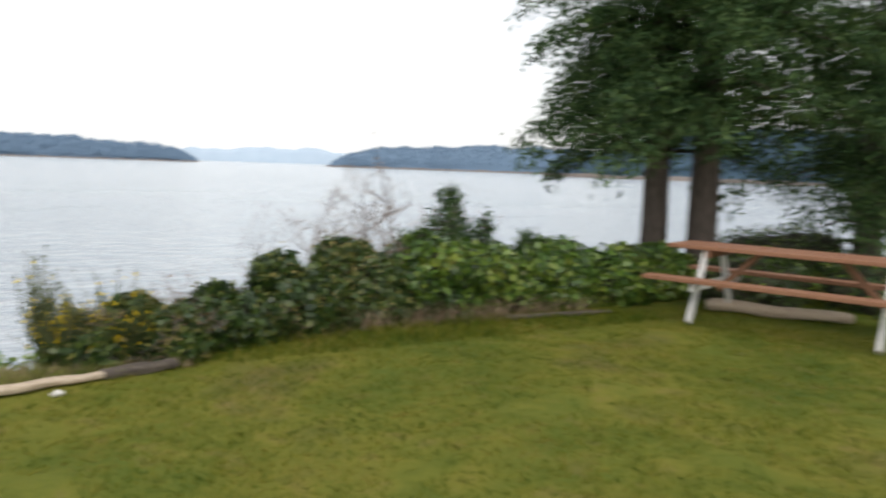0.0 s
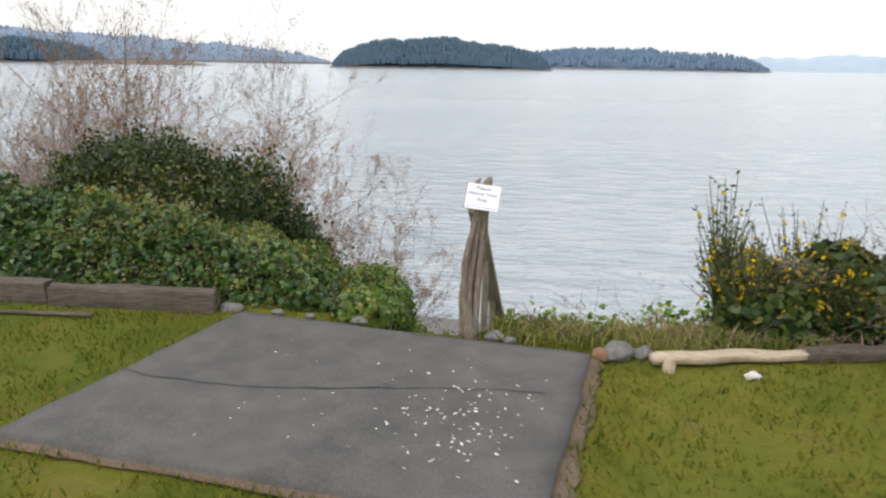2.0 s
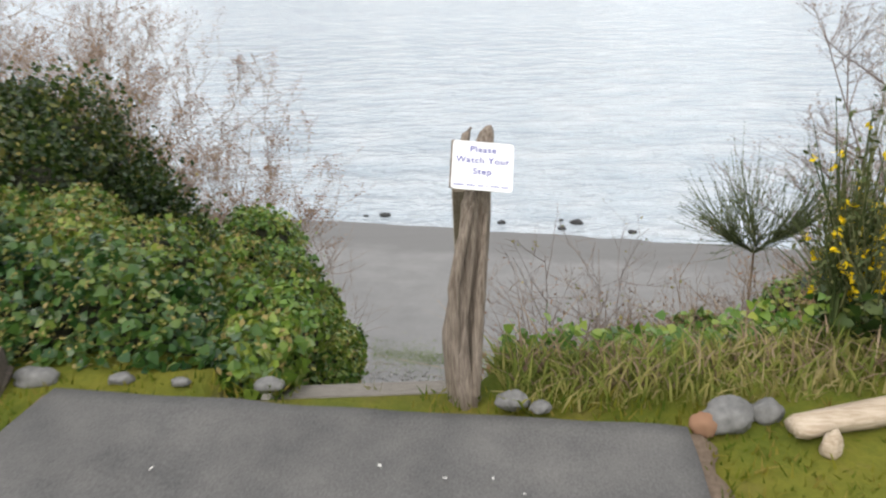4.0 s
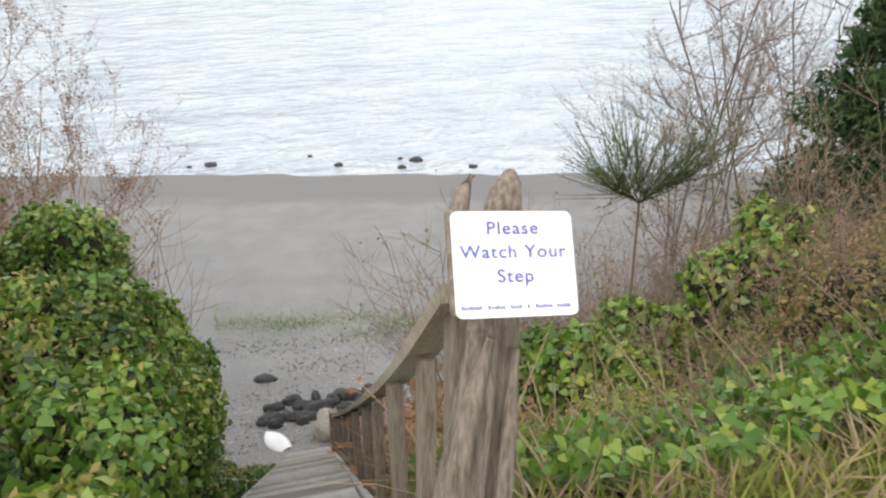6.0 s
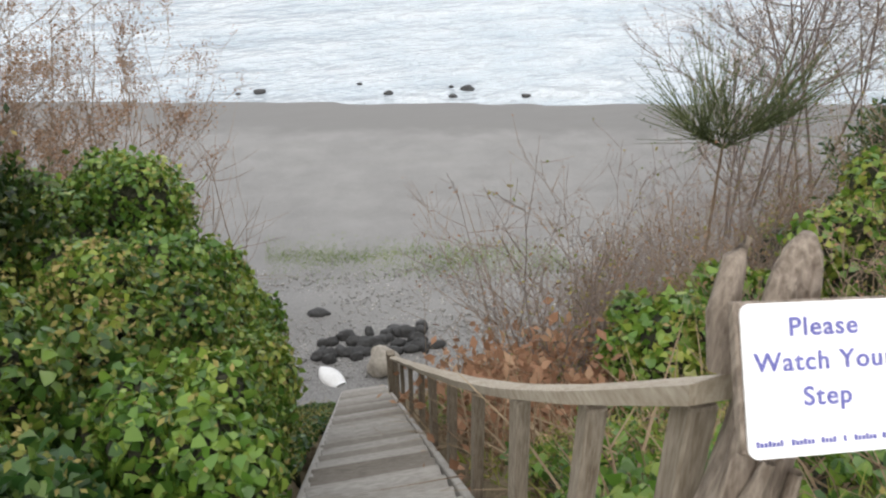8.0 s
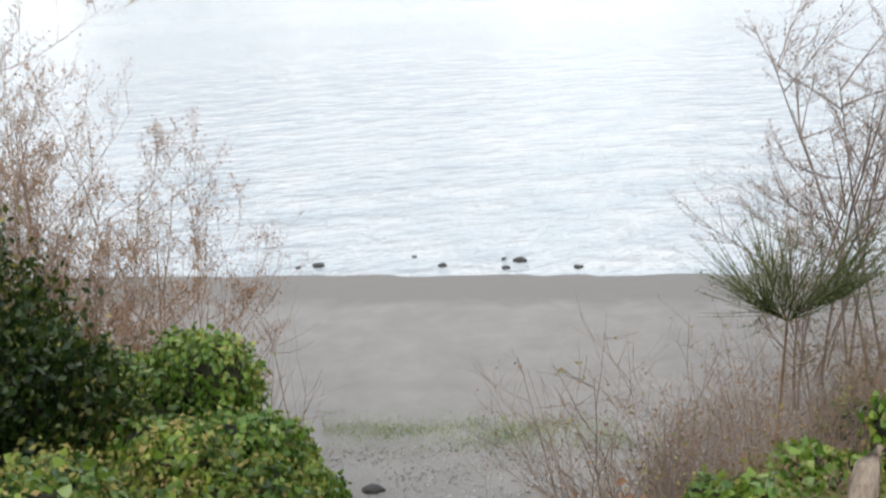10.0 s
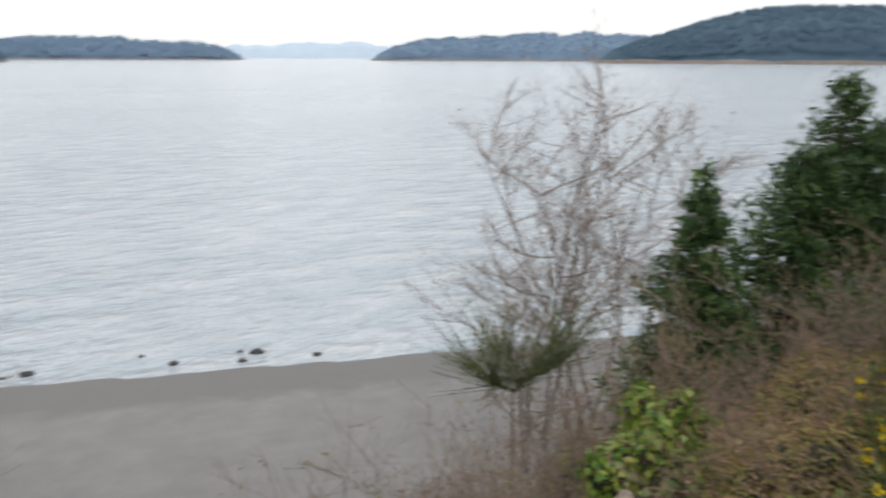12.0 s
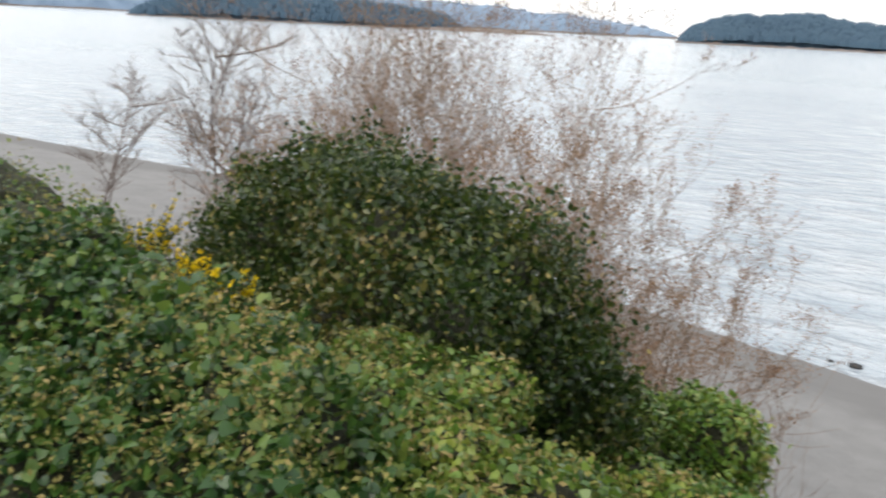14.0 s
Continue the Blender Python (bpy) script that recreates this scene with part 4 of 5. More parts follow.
# bare earth worn along the slab's edges
def soil_strip(a, b, w):
    (ax, ay), (bx, by) = a, b
    length = math.hypot(bx - ax, by - ay)
    ox, oy = (by - ay) / length, -(bx - ax) / length
    sv, sf = [], []
    for i in range(41):
        u = i / 40
        ww = w * max(0.15, 0.7 + 0.4 * vnoise(u * 15, ax))
        x, y = ax + (bx - ax) * u, ay + (by - ay) * u
        sv += [(x + ox * 0.01, y + oy * 0.01, 0.006), (x - ox * ww * 0.6, y - oy * ww * 0.6, 0.005), (x - ox * ww, y - oy * ww, -0.015)]
        if i:
            k = 3 * i
            sf += [(k - 3, k, k + 1, k - 2), (k - 2, k + 1, k + 2, k - 1)]
    tagged(data_part("soil_edge", sv, sf, M["soil"], smooth=True), "bare brown earth worn along the slab edge", "soil", kind="structure")


soil_strip(PAD[1], PAD[2], 0.11)
soil_strip(PAD[3], PAD[0], 0.09)
soil_strip(PAD[2], PAD[3], 0.04)


# ---------------- vegetation ----------------
def ivy_carpet(name, label, x0, x1, y0, y1, height, count, size, material, inside, second=None, share=0.0):
    """A blanket of leaves of uneven height over the ground, on a sheet coloured as shade."""
    root = thing(name, label, "ivy", ((x0 + x1) / 2, (y0 + y1) / 2, ground_z((x0 + x1) / 2, (y0 + y1) / 2)))
    step = 0.12
    xs, ys = np.arange(x0, x1 + step, step), np.arange(y0, y1 + step, step)

    def top(x, y):
        return ground_z(x, y) + height(x, y) * (1 + 0.75 * vnoise(x * 1.7, y * 1.7, 4) + 0.65 * vnoise(x * 4, y * 4, 1) + 0.35 * vnoise(x * 9, y * 9, 2))
    idx, vs, fs = {}, [], []
    for i, x in enumerate(xs):
        for j, y in enumerate(ys):
            if inside(x, y):
                idx[i, j] = len(vs)
                vs.append((x, y, top(x, y) - 0.12))
    for (i, j) in list(idx):
        if (i + 1, j) in idx and (i, j + 1) in idx and (i + 1, j + 1) in idx:
            fs.append((idx[i, j], idx[i + 1, j], idx[i + 1, j + 1], idx[i, j + 1]))
    # Added sheet under the leaves, coloured dark to act as their shade.
    data_part("bed", vs, fs, M["bed"], root, "solid sheet coloured dark as the shade under the leaves", smooth=True)
    p = np.c_[rng.uniform(x0, x1, count), rng.uniform(y0, y1, count)]
    p = p[[inside(x, y) for x, y in p]]
    z = np.array([top(x, y) for x, y in p]) + rng.normal(-0.02, 0.04, len(p))
    pts = np.c_[p, z]
    nor = np.tile([0, -0.35, 0.9], (len(pts), 1))
    pick = rng.random(len(pts)) < (np.clip(0.5 + 1.6 * np.array([vnoise(x * 0.9, y * 0.9, 6) for x, y in p]), 0, 1) * share * 2 if second else 0)
    v, t = leaf_cloud(pts[~pick], nor[~pick], size, "ivy", 0.75)
    tagged(bulk_part("leaves", v, t, material, root), kind="stuff")
    if second and pick.any():
        q = pts[pick] + [0, 0, 0.04]
        q = np.repeat(q, 3, 0) + rng.normal(0, 0.03, (len(q) * 3, 3))
        v, t = leaf_cloud(q, np.tile([0, 0, 1.0], (len(q), 1)), size * 0.55, "oval", 0.9)
        tagged(bulk_part("seed_growth", v, t, second, root, "tan seed heads and young leaves"), kind="stuff")
    return root


def bush(name, label, lobes, count, size, material, second=None, share=0.2, shape="oval", category="bush", down=0.0, lumps=0):
    """Lobes of (x, y, z, rx, ry, rz), each with an uneven outline, covered with leaves."""
    x, y, z = lobes[0][:3]
    root = thing(name, label, category, (x, y, plan_z(x, y)))
    lumped = [(a, b, c, d * 0.84, e * 0.84, f * 0.84) for a, b, c, d, e, f in lobes] if lumps else list(lobes)
    for cx, cy, cz, rx, ry, rz in lobes:
        for _ in range(lumps):
            a, e = rng.uniform(0, 2 * math.pi), rng.uniform(-0.25, 1.2)
            f, g = rng.uniform(0.8, 0.96), rng.uniform(0.26, 0.42)
            lumped.append((cx + f * rx * math.cos(a) * math.cos(e), cy + f * ry * math.sin(a) * math.cos(e), cz + f * rz * math.sin(e), g * rx, g * ry, g * rz))
    lobes = lumped
    total = sum(a[3] * a[5] + a[4] * a[5] for a in lobes)
    clouds, clouds2, hv, hf = [], [], [], []
    for li, (cx, cy, cz, rx, ry, rz) in enumerate(lobes):
        k = int(count * (rx * rz + ry * rz) / total)
        d = rng.normal(0, 1, (k, 3))
        d /= np.linalg.norm(d, axis=1)[:, None]
        d = d[d[:, 2] > -0.75]
        r = np.array([1 + 0.24 * vnoise(a * 2.2 + li * 7, b * 2.2, c * 2.2) + 0.2 * vnoise(a * 5.5, b * 5.5 + li, c * 5.5) for a, b, c in d]) * (1 + rng.normal(-0.02, 0.1 if lumps else 0.075, len(d)))
        pts = np.array([cx, cy, cz]) + d * [rx, ry, rz] * r[:, None]
        nor = d / [rx, ry, rz]
        nor /= np.linalg.norm(nor, axis=1)[:, None]
        nor[:, 2] -= down
        pick = rng.random(len(d)) < (share if second else 0)
        clouds.append(leaf_cloud(pts[~pick], nor[~pick], size, shape, 0.6))
        if second:
            clouds2.append(leaf_cloud(pts[pick] + nor[pick] * 0.03, nor[pick], size * 0.75, "oval", 0.9))
        b = bmesh.new()
        bmesh.ops.create_icosphere(b, subdivisions=3 if lumps else 4, radius=1)
        o = len(hv)
        for v in b.verts:
            a, bb, c = v.co
            q = 0.82 * (1 + 0.24 * vnoise(a * 2.2 + li * 7, bb * 2.2, c * 2.2) + 0.2 * vnoise(a * 5.5, bb * 5.5 + li, c * 5.5))
            hv.append((cx + a * rx * q, cy + bb * ry * q, cz + c * rz * q))
        hf += [tuple(o + v.index for v in f.verts) for f in b.faces]
        b.free()
    # Added inner hull whose dark colour imitates shade within the foliage.
    tagged(data_part("bed", hv, hf, M["bed"], root, "solid hull coloured dark as the shade inside the bush", smooth=True), kind="stuff")
    tagged(bulk_part("leaves", *join_clouds(clouds), material, root), kind="stuff")
    if second:
        tagged(bulk_part("seed_growth", *join_clouds(clouds2), second, root, "lighter new growth and seed heads"), kind="stuff")
    return settle(root)


def branch_lines(base, direction, length, radius, level, out, gen, bend=0.25, kids=5, up=0.15):
    steps = 5
    p, d = np.array(base, float), np.array(direction, float)
    d /= np.linalg.norm(d)
    pts, rad = [p.copy()], [radius]
    for s in range(steps):
        d = d + gen.normal(0, bend * 0.35, 3) + [0, 0, up * 0.3]
        d /= np.linalg.norm(d)
        p = p + d * length / steps
        pts.append(p.copy())
        rad.append(max(radius * (1 - 0.75 * (s + 1) / steps), 0.0016))
    out.append((pts, rad))
    if level > 0:
        for _ in range(kids):
            u = gen.uniform(0.25, 0.98)
            i = min(int(u * steps), steps - 1)
            q = pts[i] + (pts[i + 1] - pts[i]) * (u * steps - i)
            dd = d * 0.8 + gen.normal(0, 0.75, 3)
            dd[2] = abs(dd[2]) * 0.8 + 0.1
            branch_lines(q, dd, length * gen.uniform(0.3, 0.55) * (1.2 - 0.5 * u), max(radius * 0.45, 0.002), level - 1, out, gen, bend, max(3, kids - 1), up)


def bare_shrub(name, label, x, y, h, stems, spread, radius, material, leaves=0, leaf_mat=None, leaf_size=0.03, seed=0, level=2, kids=6, category="shrub", z=None, scatter=0.15, leaf_low=0.3, extra=(), up=0.15):
    gen = np.random.default_rng(seed)
    z = plan_z(x, y) - 0.08 if z is None else z
    root = thing(name, label, category, (x, y, z))
    lines = []
    for _ in range(stems):
        d = np.array([gen.normal(0, spread), gen.normal(0, spread), 1.0])
        branch_lines((x + gen.normal(0, scatter), y + gen.normal(0, scatter), z), d, h * gen.uniform(0.7, 1.1), radius * gen.uniform(0.7, 1.2), level, lines, gen, 0.22, kids, up)
    tagged(bulk_part("branchwork", *tubes(lines, 4), material, root), kind="stuff")
    if leaves:
        ends = np.array([p for pts, rad in lines if rad[0] < radius * 0.6 for p in pts[2:]])
        ends = ends[ends[:, 2] > z + h * leaf_low]
        q = ends[gen.integers(0, len(ends), leaves)] + gen.normal(0, 0.03, (leaves, 3))
        v, t = leaf_cloud(q, np.tile([0, 0, 0.3], (leaves, 1)), leaf_size, "oval", 1.0, gen)
        tagged(bulk_part("leaves", v, t, leaf_mat, root), kind="stuff")
    return settle(root)


def broom(name, label, x, y, h, spread, switches, flowers, seed=0, z=None, material=None, trunk=0.0):
    """Scotch broom: a fan of thin green switches, with yellow flowers along them."""
    gen = np.random.default_rng(seed)
    z = plan_z(x, y) - 0.05 if z is None else z
    root = thing(name, label, "shrub", (x, y, z))
    lines, tips = [], []
    fork = np.array([x, y, z + trunk])
    if trunk:
        v, t = tubes([([(x, y, z), (x + 0.03, y, z + trunk * 0.5), fork], [0.022, 0.018, 0.014])], 6)
        bulk_part("trunk", v, t, M["redtwig"], root, "thin bare brown stem")
    for _ in range(14):
        d = np.array([gen.normal(0, spread), gen.normal(0, spread), 1.0])
        d /= np.linalg.norm(d)
        l0 = h * gen.uniform(0.25, 0.5)
        mid = fork + d * l0
        lines.append(([fork, fork + d * l0 * 0.5 + gen.normal(0, 0.02, 3), mid], [0.01, 0.008, 0.006]))
        for _ in range(switches // 14):
            d2 = d * 1.1 + gen.normal(0, 0.5 if trunk else 0.28, 3) + [0, 0, 0.35]
            d2 /= np.linalg.norm(d2)
            s0 = fork + d * l0 * gen.uniform(0.3, 1.0)
            l1 = h * gen.uniform(0.2, 0.6)
            pts = [s0, s0 + d2 * l1 * 0.5 + gen.normal(0, 0.012, 3), s0 + d2 * l1 + [0, 0, 0.03]]
            lines.append((pts, [0.0045, 0.0038, 0.002]))
            tips.append((pts[1], pts[2]))
    tagged(bulk_part("switchwork", *tubes(lines, 3), material or M["broom"], root), kind="stuff")
    tips = np.array(tips)
    k = len(tips) * (4 if flowers > 100 or trunk else 9)
    pick = gen.integers(0, len(tips), k)
    q = tips[pick, 0] + (tips[pick, 1] - tips[pick, 0]) * gen.uniform(-0.3, 1, (k, 1)) + gen.normal(0, 0.012, (k, 3))
    v, t = leaf_cloud(q, np.tile([0, 0, 0.5], (k, 1)), 0.03, "oval", 1.0, gen)
    tagged(bulk_part("leaves", v, t, material or M["broom"], root), kind="stuff")
    if flowers:
        pick = gen.integers(0, len(tips), flowers)
        q = tips[pick, 0] + (tips[pick, 1] - tips[pick, 0]) * gen.uniform(0, 1, (flowers, 1))
        q = np.repeat(q, 5, 0) + gen.normal(0, 0.008, (flowers * 5, 3))
        v, t = leaf_cloud(q, np.tile([0, 0, 0.3], (len(q), 1)), 0.03, "oval", 1.0, gen)
        tagged(bulk_part("blossom", v, t, M["yellow"], root, "bright yellow pea flowers"), kind="stuff")
    return settle(root)


def conifer(name, label, x, y, h, reach, trunk_r, bare=0.1, tiers=34, sprays=70, size=0.1, seed=0, z=None, droop=0.25, one_side=None, flat=0.0, power=0.8):
    gen = np.random.default_rng(seed)
    z = plan_z(x, y) - 0.1 if z is None else z
    root = thing(name, label, "tree", (x, y, z))
    us = np.linspace(0, 1, 14)
    pts = [(x + 0.05 * h * 0.1 * vnoise(u * 3, seed), y + 0.05 * h * 0.1 * vnoise(u * 3, seed + 4), z + h * u) for u in us]
    bulk_part("trunk", *tubes([(pts, trunk_r * (1 - 0.93 * us) + 0.004)], 12), M["bark"], root)
    lines, cl = [], []
    for i in range(tiers):
        u = bare + (0.985 - bare) * (i + gen.uniform(0, 0.8)) / tiers
        for _ in range(gen.integers(3, 6)):
            a = gen.uniform(0, 2 * math.pi)
            env = (1 - (u - bare) / (1 - bare)) ** power * (1 - flat) + flat * (1 - u ** 3)
            ln = reach * max(env, 0.03) * gen.uniform(0.55, 1.12) + 0.04
            if one_side is not None:
                ln *= 0.65 + 0.45 * math.cos(a - one_side)
            d = np.array([math.cos(a), math.sin(a), 0.15])
            p0 = np.array([x, y, z + h * u])
            line = [p0 + d * ln * s + np.array([0, 0, -droop * ln * s * s + 0.05 * ln * s]) for s in (0, 0.35, 0.7, 1.0)]
            lines.append((line, [0.012 * reach + 0.004, 0.009 * reach + 0.003, 0.006, 0.002]))
            k = max(6, int(sprays * ln / reach))
            s = gen.uniform(0.12, 1.03, k)
            base = p0 + d * (ln * s)[:, None]
            base[:, 2] += -droop * ln * s * s + 0.05 * ln * s
            side = np.array([-d[1], d[0], 0])
            wide = 0.28 * ln * (1.1 - s) + 0.06 * reach
            q = base + side * (gen.uniform(-1, 1, k) * wide)[:, None] + gen.normal(0, 0.03 * reach, (k, 3)) + np.c_[np.zeros(k), np.zeros(k), gen.normal(0, 0.035 * reach, k) + 0.05 * reach]
            cl.append(leaf_cloud(q, np.tile([0, 0, 0.8], (k, 1)), size, "needle", 0.8, gen))
    tagged(bulk_part("limbwork", *tubes(lines, 4), M["bark"], root), kind="stuff")
    tagged(bulk_part("crown", *join_clouds(cl), M["fir"], root), kind="stuff")
    return settle(root)


# the ivy slope between the lawn and the stairs
def left_ivy_height(x, y):
    edge = min(1, max(0.05, (y - 0.25) / 0.4)) * min(1, max(0.1, (-0.75 - x) / 0.4))
    return edge * (0.24 + 0.1 * min(1, max(0, (-x - 1.0) / 1.5)) + 0.12 * min(1, max(0, (y - 0.6) / 1.5)))


def left_ivy_inside(x, y):
    return y > 0.27 + 0.05 * vnoise(x * 2, 3) and x < -0.9 + STAIR_DRIFT * y - 0.06 * vnoise(y * 2, 5) and y < 9.4 + 0.1 * x


ivy_carpet("ivy_bank", "glossy green ivy blanket over the bank beside the stairs", -8.0, -0.1, 0.2, 9.4, left_ivy_height, 240000, 0.046, M["bank_ivy"], left_ivy_inside, M["tan_ivy"], 0.14)
bush("ivy_dome", "large dark ivy-covered dome of shrub on the bank", [(-3.35, 3.35, -0.75, 1.25, 1.2, 1.35), (-4.3, 3.9, -0.5, 1.25, 1.1, 1.2), (-2.7, 3.2, -1.2, 0.85, 0.9, 1.15)], 150000, 0.056, M["dome_ivy"], M["tan_ivy"], 0.1, "oval", down=0.7)
bush("ivy_mound", "bright green ivy mound spilling toward the stairs", [(-1.333, 2.93, -1.477, 0.562, 0.688, 0.75), (-1.233, 4.18, -2.29, 0.525, 0.75, 0.812), (-0.95, 1.3, -0.5, 0.3, 0.5, 0.35)], 80000, 0.04, M["sunny_ivy"], M["tan_ivy"], 0.16, "ivy", lumps=11)
bush("ivy_mound", "yellow-green leafy mound on the bank beside the stairs", [(-1.957, 4.555, -1.852, 0.75, 0.75, 0.938), (-2.583, 5.555, -2.29, 0.75, 0.625, 0.875), (-1.708, 5.555, -2.853, 0.562, 0.625, 0.75), (-2.27, 3.305, -1.353, 0.688, 0.688, 0.75)], 90000, 0.042, M["sunny_ivy"], M["tan_ivy"], 0.16, "ivy", lumps=11)
bush("ivy_mound", "low green ivy tuft at the head of the stairs", [(-0.88, 0.5, -0.1, 0.2, 0.25, 0.16)], 1700, 0.055, M["ivy"], M["tan_ivy"], 0.15, "ivy")
bush("low_hedge", "yellowish green low scrub on the brink", [(-5.6, 2.6, -0.4, 0.9, 0.8, 0.5), (-4.9, 2.3, -0.3, 0.8, 0.6, 0.45), (-7.2, 3.0, -0.5, 1.2, 0.8, 0.6), (-9.0, 3.5, -0.5, 1.6, 1.0, 0.7)], 8000, 0.06, M["ivy"], M["tan_ivy"], 0.4)
broom("broom_shrub", "broom with yellow flower clusters in the ivy", -3.5, 1.7, 0.55, 0.6, 160, 320, 31, z=0.08)
broom("broom_shrub", "broom with yellow flower clusters at the brink", -5.6, 3.0, 0.7, 0.5, 160, 200, 32, z=-0.35)

# hedge along the right brink
HEDGE = [(1.95, 0.42, 0.1, 0.42, 0.32, 0.34), (2.55, 0.5, 0.12, 0.5, 0.36, 0.4), (3.3, 0.75, 0.15, 0.55, 0.4, 0.42), (4.1, 1.05, 0.2, 0.65, 0.45, 0.55), (5.0, 1.5, 0.25, 0.7, 0.5, 0.6)]
bush("hedge", "leafy dark green hedge of ivy and salal along the brink", HEDGE, 26000, 0.07, M["dark_ivy"], M["tan_ivy"], 0.18, "ivy", lumps=4)
bush("hedge", "fresh green laurel-like hedge along the lawn edge", [(6.1, 1.45, 0.3, 0.75, 0.55, 0.62), (7.0, 1.45, 0.28, 0.7, 0.5, 0.52), (7.9, 1.3, 0.28, 0.7, 0.5, 0.52), (8.8, 1.2, 0.3, 0.65, 0.5, 0.5), (9.7, 1.5, 0.25, 0.8, 0.6, 0.5)], 26000, 0.08, M["ivy"], M["dark_ivy"], 0.35, "ivy", lumps=4)
bush("hedge", "dark shrubs behind the picnic table", [(11.0, 0.6, 0.2, 0.9, 0.8, 0.5), (12.3, -0.6, 0.2, 1.0, 0.9, 0.55), (13.0, 1.5, 0.3, 1.5, 1.2, 0.7)], 7000, 0.09, M["dark_ivy"], M["ivy"], 0.2)
broom("broom_shrub", "tall broom with yellow flowers beside the log", 1.78, 0.34, 0.72, 0.42, 420, 200, 41, z=0.0, material=M["brooming"])
broom("broom_shrub", "green broom thicket beside the hedge", 2.35, 0.35, 0.62, 0.45, 420, 130, 42, z=0.0)
broom("broom_spire", "single tall broom spire with few flowers", 1.58, 0.35, 1.05, 0.06, 70, 14, 43, z=0.0)
broom("broom_shrub", "broom in full yellow flower on the bank", 2.2, 0.72, 1.25, 0.35, 112, 120, 44)
for i, (x, y, h) in enumerate(((4.2, 1.6, 1.5), (5.0, 2.0, 1.7), (5.6, 1.9, 1.5), (3.4, 1.2, 0.9), (6.0, 2.3, 1.6), (2.2, 0.6, 0.85), (2.9, 0.8, 0.9), (2.5, 0.5, 0.75))):
    bare_shrub("bare_shrub", "thin bare grey shrub rising behind the hedge", x, y, h - 0.1, 7, 0.32, 0.008, M["twig"], 260, M["brownleaf"], 0.028, 100 + i, 2, 6)

# the overgrown bank right of the stairs
def right_ivy_inside(x, y):
    return x > 0.14 + STAIR_DRIFT * y + 0.05 * vnoise(y * 3, 1) and y > max(0.3 + 0.12 * max(0, 1.2 - x), lawn_edge(x) + 0.35) and vnoise(x * 0.8, y * 0.8, 8) + 0.4 * vnoise(x * 2.5, y * 2.5, 2) > -0.12 - (0.6 if y < 1.9 else 0) and y < 7.8 + 0.3 * x


ivy_carpet("ivy_bank", "patchy green bramble and ivy on the bank beside the handrail", 0.2, 7.5, 0.3, 8.8, lambda x, y: 0.1 + 0.04 * min(x, 3) + 0.04 * min(y, 2), 90000, 0.04, M["sunny_ivy"], right_ivy_inside, M["tan_ivy"], 0.3)
bush("bramble", "fresh green leafy bramble on the bank", [(1.73, 2.805, -1.602, 0.438, 0.438, 0.375), (2.23, 3.055, -1.665, 0.438, 0.375, 0.375)], 7000, 0.06, M["sunny_ivy"], M["tan_ivy"], 0.2, "ivy", lumps=5)
bush("bramble", "yellow-green leafy bramble among bare stems", [(3.418, 3.43, -1.665, 0.562, 0.5, 0.625), (3.918, 3.805, -1.665, 0.5, 0.5, 0.688)], 7000, 0.06, M["sunny_ivy"], M["tan_ivy"], 0.3, "ivy", lumps=5)
bush("bramble", "brownish green scrub on the brink", [(3.0, 1.75, -0.72, 0.75, 0.4, 0.4), (4.2, 2.4, -0.85, 0.9, 0.5, 0.5)], 24000, 0.036, M["tan_ivy"], M["rust"], 0.4)
for i, (x, y) in enumerate(((1.1, 4.7), (1.5, 5.2), (1.8, 4.6), (0.95, 5.4), (2.2, 5.3), (2.8, 4.9), (1.4, 5.7), (3.3, 5.2), (0.85, 3.0), (1.15, 3.3), (1.4, 3.0), (1.0, 3.8), (1.6, 3.6), (0.8, 2.5))):
    z = ground_z(x, y)
    q = np.array([x, y, z]) + rng.normal(0, 1, (420, 3)) * [0.28, 0.28, 0.16] + [0, 0, 0.22]
    v, t = leaf_cloud(q, np.tile([0, 0, 0.6], (420, 1)), 0.09, "oval", 0.9)
    fern = thing("dead_fern", "rust-brown dead fern on the bank", "fern", (x, y, z), "dead ferns on the bank")
    tagged(bulk_part("fronds", v, t, M["rust"], fern), kind="stuff")
broom("broom_tree", "leggy broom with a green tuft on a bare stem", 4.1, 6.5, 1.8, 0.75, 364, 0, 61, trunk=2.5, material=M["brooming"])
for i in range(64):
    x, y = rng.uniform(1.2, 7.0), rng.uniform(3.2, 7.6)
    if y > 4.2 + 0.55 * x + 1.0:
        continue
    bare_shrub("bare_shrub", "thin leafless grey-brown shrub stems on the bank", x, y, rng.uniform(1.0, 2.2), 7, 0.28, 0.009, M["twig"] if i % 2 else M["redtwig"], 220 if i % 3 == 0 else 90, M["tan_ivy"] if i % 3 == 0 else M["brownleaf"], 0.032, 200 + i, 2, 6)
for i, (x, y, h, s) in enumerate(((7.3, 10.2, 5.6, 0.06), (8.6, 10.4, 5.7, 0.06), (8.0, 10.6, 5.0, 0.12), (9.4, 10.0, 5.4, 0.06), (6.2, 9.2, 3.2, 0.15))):
    bare_shrub("bare_alder", "slender bare alder with fine grey twigs", x, y, h, 3, s + 0.06, 0.032, M["twig"], 1600, M["catkin"], 0.045, 300 + i, 3, 8, "tree", scatter=0.15)
for i in range(12):
    x, y = rng.uniform(0.75, 2.0), rng.uniform(3.0, 6.2)
    bare_shrub("dead_stalk", "dry pale stalk standing on the bank", x, y, rng.uniform(0.7, 1.6), 1, 0.15, 0.006, M["redtwig"], 0, None, 0.02, 340 + i, 1, 5, "stalk")

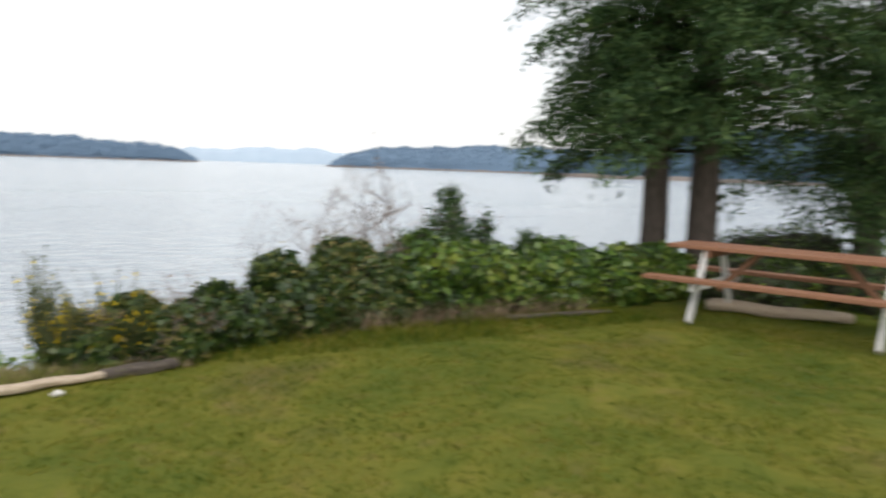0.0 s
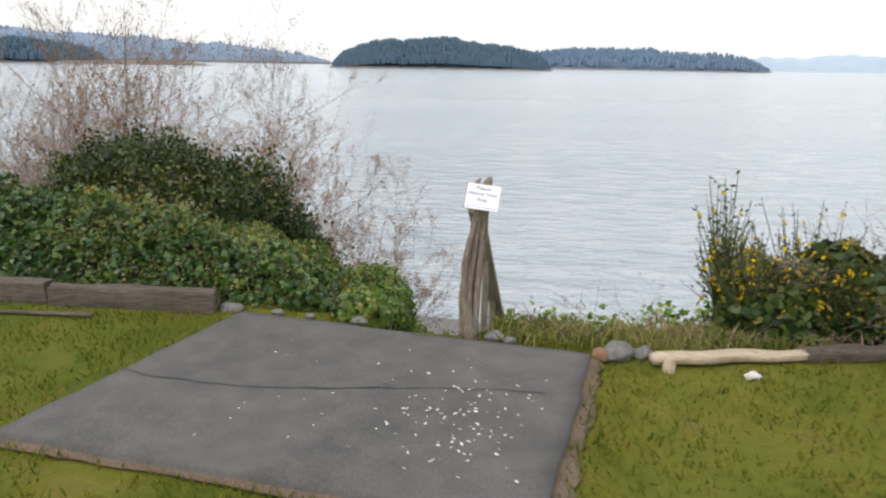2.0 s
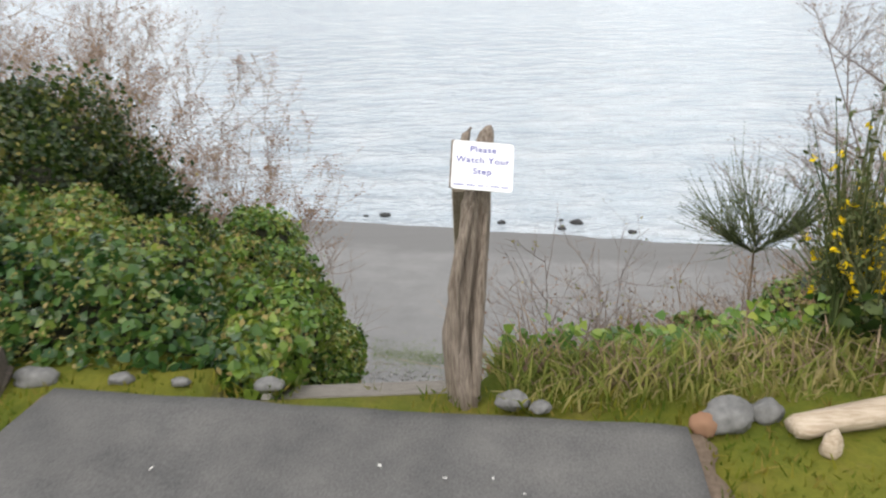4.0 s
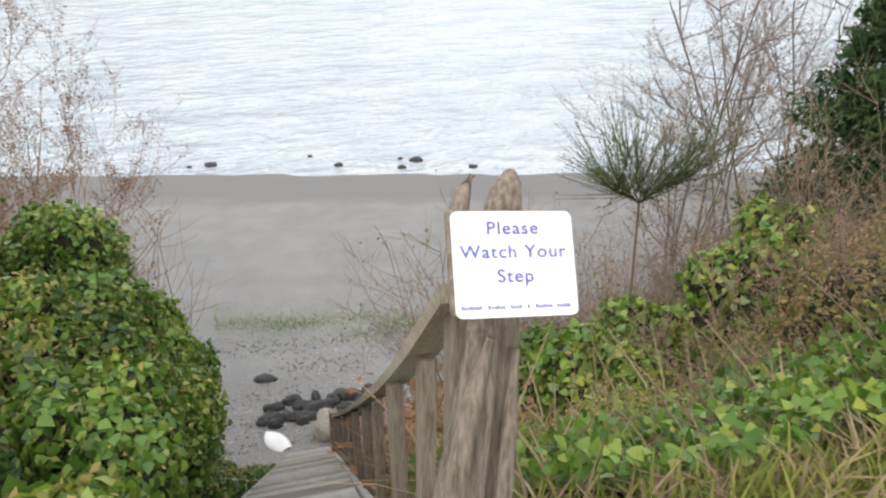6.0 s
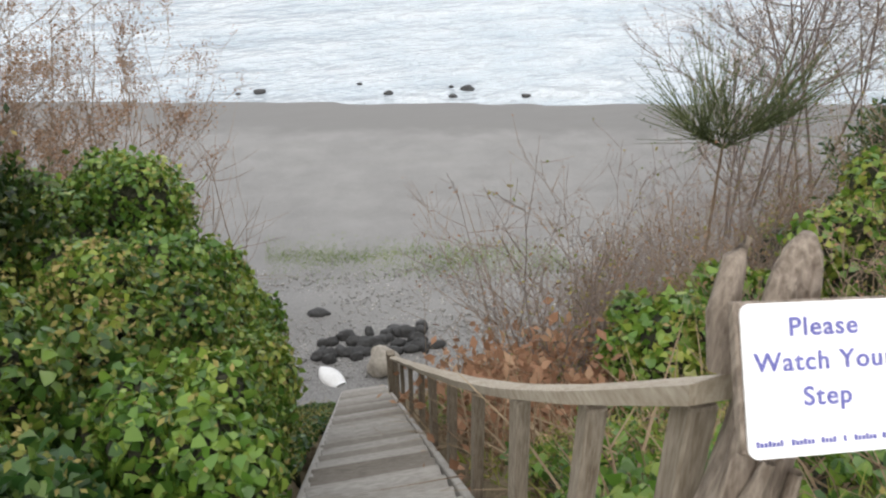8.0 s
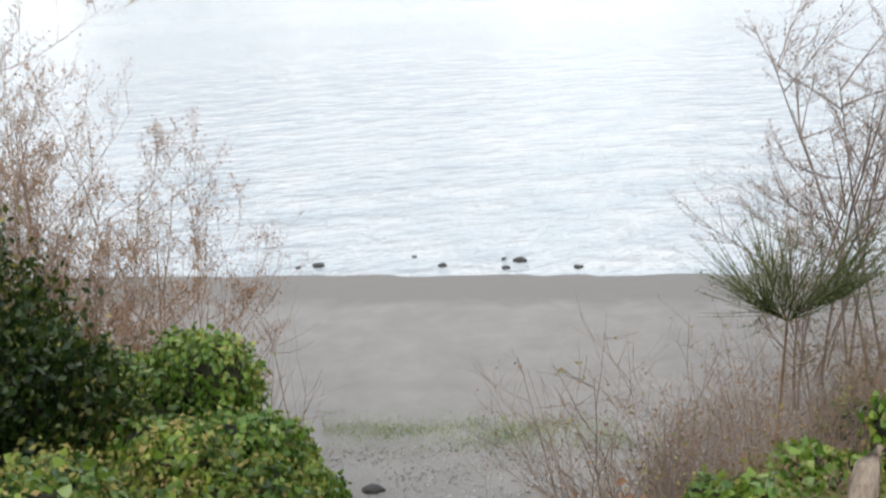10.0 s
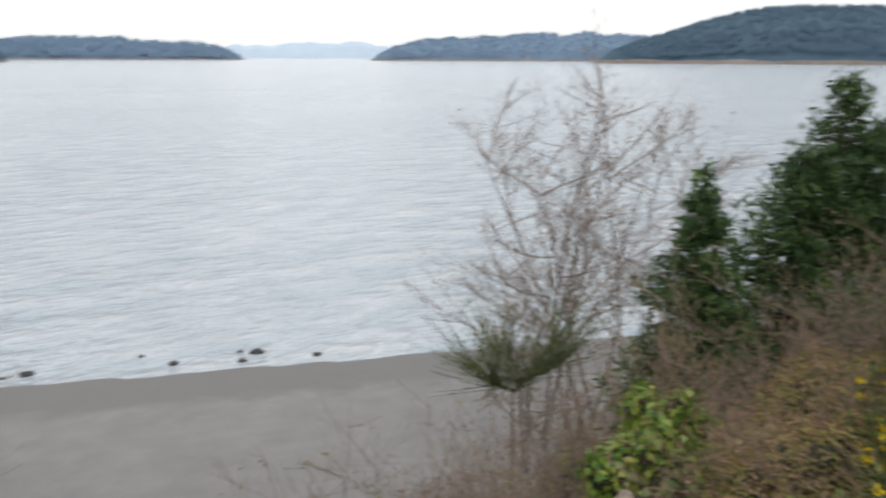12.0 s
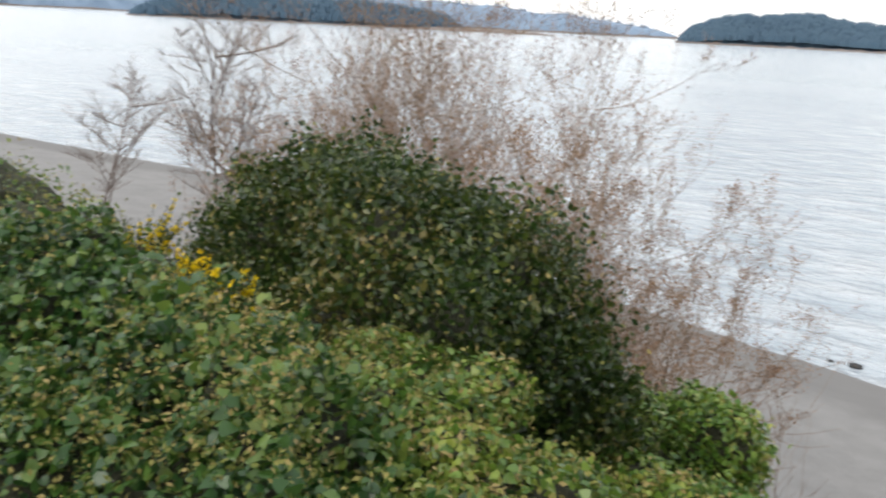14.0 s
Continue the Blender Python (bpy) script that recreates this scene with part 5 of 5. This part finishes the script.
# bare shrubs left of the stairs and behind the dome
for i in range(26):
    x, y = rng.uniform(-3.5, -1.4), rng.uniform(6.0, 8.2)
    bare_shrub("bare_sapling", "upright leafless brown sapling at the foot of the bank", x, y, rng.uniform(1.9, 3.2), 2, 0.08, 0.01, M["redtwig"], 0, None, 0.02, 400 + i, 1, 8)
for i, (x, y, h) in enumerate(((-3.58, 6.80, 4.40), (-4.33, 7.18, 5.11), (-5.21, 7.55, 5.82), (-6.08, 7.93, 6.11), (-7.08, 8.05, 5.96), (-8.08, 8.43, 5.68), (-3.08, 7.18, 3.69))):
    bare_shrub("willow_shrub", "bare brown shrub with withered leaves behind the dome", x, y, h * 0.95, 16, 0.13, 0.015, M["redtwig"], 28000, M["brownleaf"], 0.023, 450 + i, 3, 6, leaf_low=0.35, scatter=0.35, up=0.4)
bare_shrub("bare_tree", "small leafless grey tree above the beach", -16.7, 14.5, 5.9, 2, 0.08, 0.07, M["twig"], 0, None, 0.02, 480, 3, 12, "tree", scatter=0.05)
bare_shrub("bare_tree", "small leafless grey tree above the beach", -21.2, 13.9, 4.8, 2, 0.14, 0.06, M["twig"], 0, None, 0.02, 481, 3, 10, "tree", scatter=0.05)
for i in range(14):
    x, y = rng.uniform(-20, -9), rng.uniform(8.2, 12)
    bare_shrub("bare_shrub", "low leafless brown shrub along the beach", x, y, rng.uniform(0.9, 1.7), 6, 0.4, 0.012, M["redtwig"], 60, M["brownleaf"], 0.03, 500 + i, 2, 5)

# conifers
conifer("young_fir", "young dark green fir on the bank", 9.2, 6.3, 5.6, 1.9, 0.09, 0.05, 54, 170, 0.14, 71)
conifer("young_fir", "slim young fir behind the bank", 10.0, 6.2, 4.9, 1.5, 0.07, 0.05, 44, 150, 0.13, 72)
conifer("bushy_fir", "broad bushy dark fir on the bank", 10.0, 4.7, 3.3, 2.2, 0.12, 0.08, 28, 260, 0.15, 73, flat=0.6)
conifer("bushy_fir", "broad bushy dark fir on the bank", 8.1, 6.0, 4.5, 2.0, 0.1, 0.05, 40, 220, 0.14, 77, flat=0.4)
conifer("dark_fir", "dark scraggy fir among bare alders", 6.5, 6.1, 4.5, 1.2, 0.06, 0.12, 40, 170, 0.13, 74, flat=0.25)
conifer("young_fir", "small young fir behind the hedge", 7.2, 2.9, 2.7, 0.5, 0.04, 0.1, 24, 60, 0.09, 75)
conifer("tall_fir", "tall fir with drooping dark branches and a bare lower trunk", 10.4, 2.1, 13, 2.4, 0.24, 0.23, 40, 640, 0.15, 81, z=-0.9, droop=0.5, flat=0.7)
conifer("tall_fir", "tall fir with drooping dark branches and a bare lower trunk", 10.9, 1.55, 14, 2.6, 0.26, 0.23, 40, 640, 0.15, 82, z=-0.9, droop=0.5, flat=0.7)
conifer("tall_fir", "tall dark fir standing beside the picnic table", 14.5, 1.0, 12, 3.4, 0.28, 0.16, 36, 600, 0.17, 83, z=-0.9, droop=0.5, flat=0.7)
bush("scrub", "yellow-green scrub among the bare stems on the bank", [(3.4, 5.0, -3.3, 0.6, 0.5, 0.55), (4.6, 5.6, -3.3, 0.7, 0.5, 0.6), (2.6, 4.2, -2.7, 0.5, 0.4, 0.4)], 5200, 0.06, M["tan_ivy"], M["ivy"], 0.4)
for i, (x, y) in enumerate(((2.7, 1.7), (3.3, 1.9), (3.8, 2.3), (4.4, 2.5), (3.0, 2.2), (4.9, 2.6), (2.3, 1.9), (2.0, 2.6))):
    bare_shrub("dry_shrub", "reddish brown dry twigs over the scrub", x, y, 0.95, 9, 0.4, 0.006, M["redtwig"], 240, M["rust"], 0.022, 600 + i, 2, 6)
bush("ivy_mound", "bright green ivy mound with tan seed heads above the stairs", [(-1.75, 1.5, -0.12, 0.5, 0.5, 0.32), (-2.5, 1.9, -0.1, 0.55, 0.5, 0.36), (-1.35, 2.3, -0.75, 0.4, 0.5, 0.4)], 42000, 0.04, M["ivy"], M["tan_ivy"], 0.42, "ivy", lumps=7)
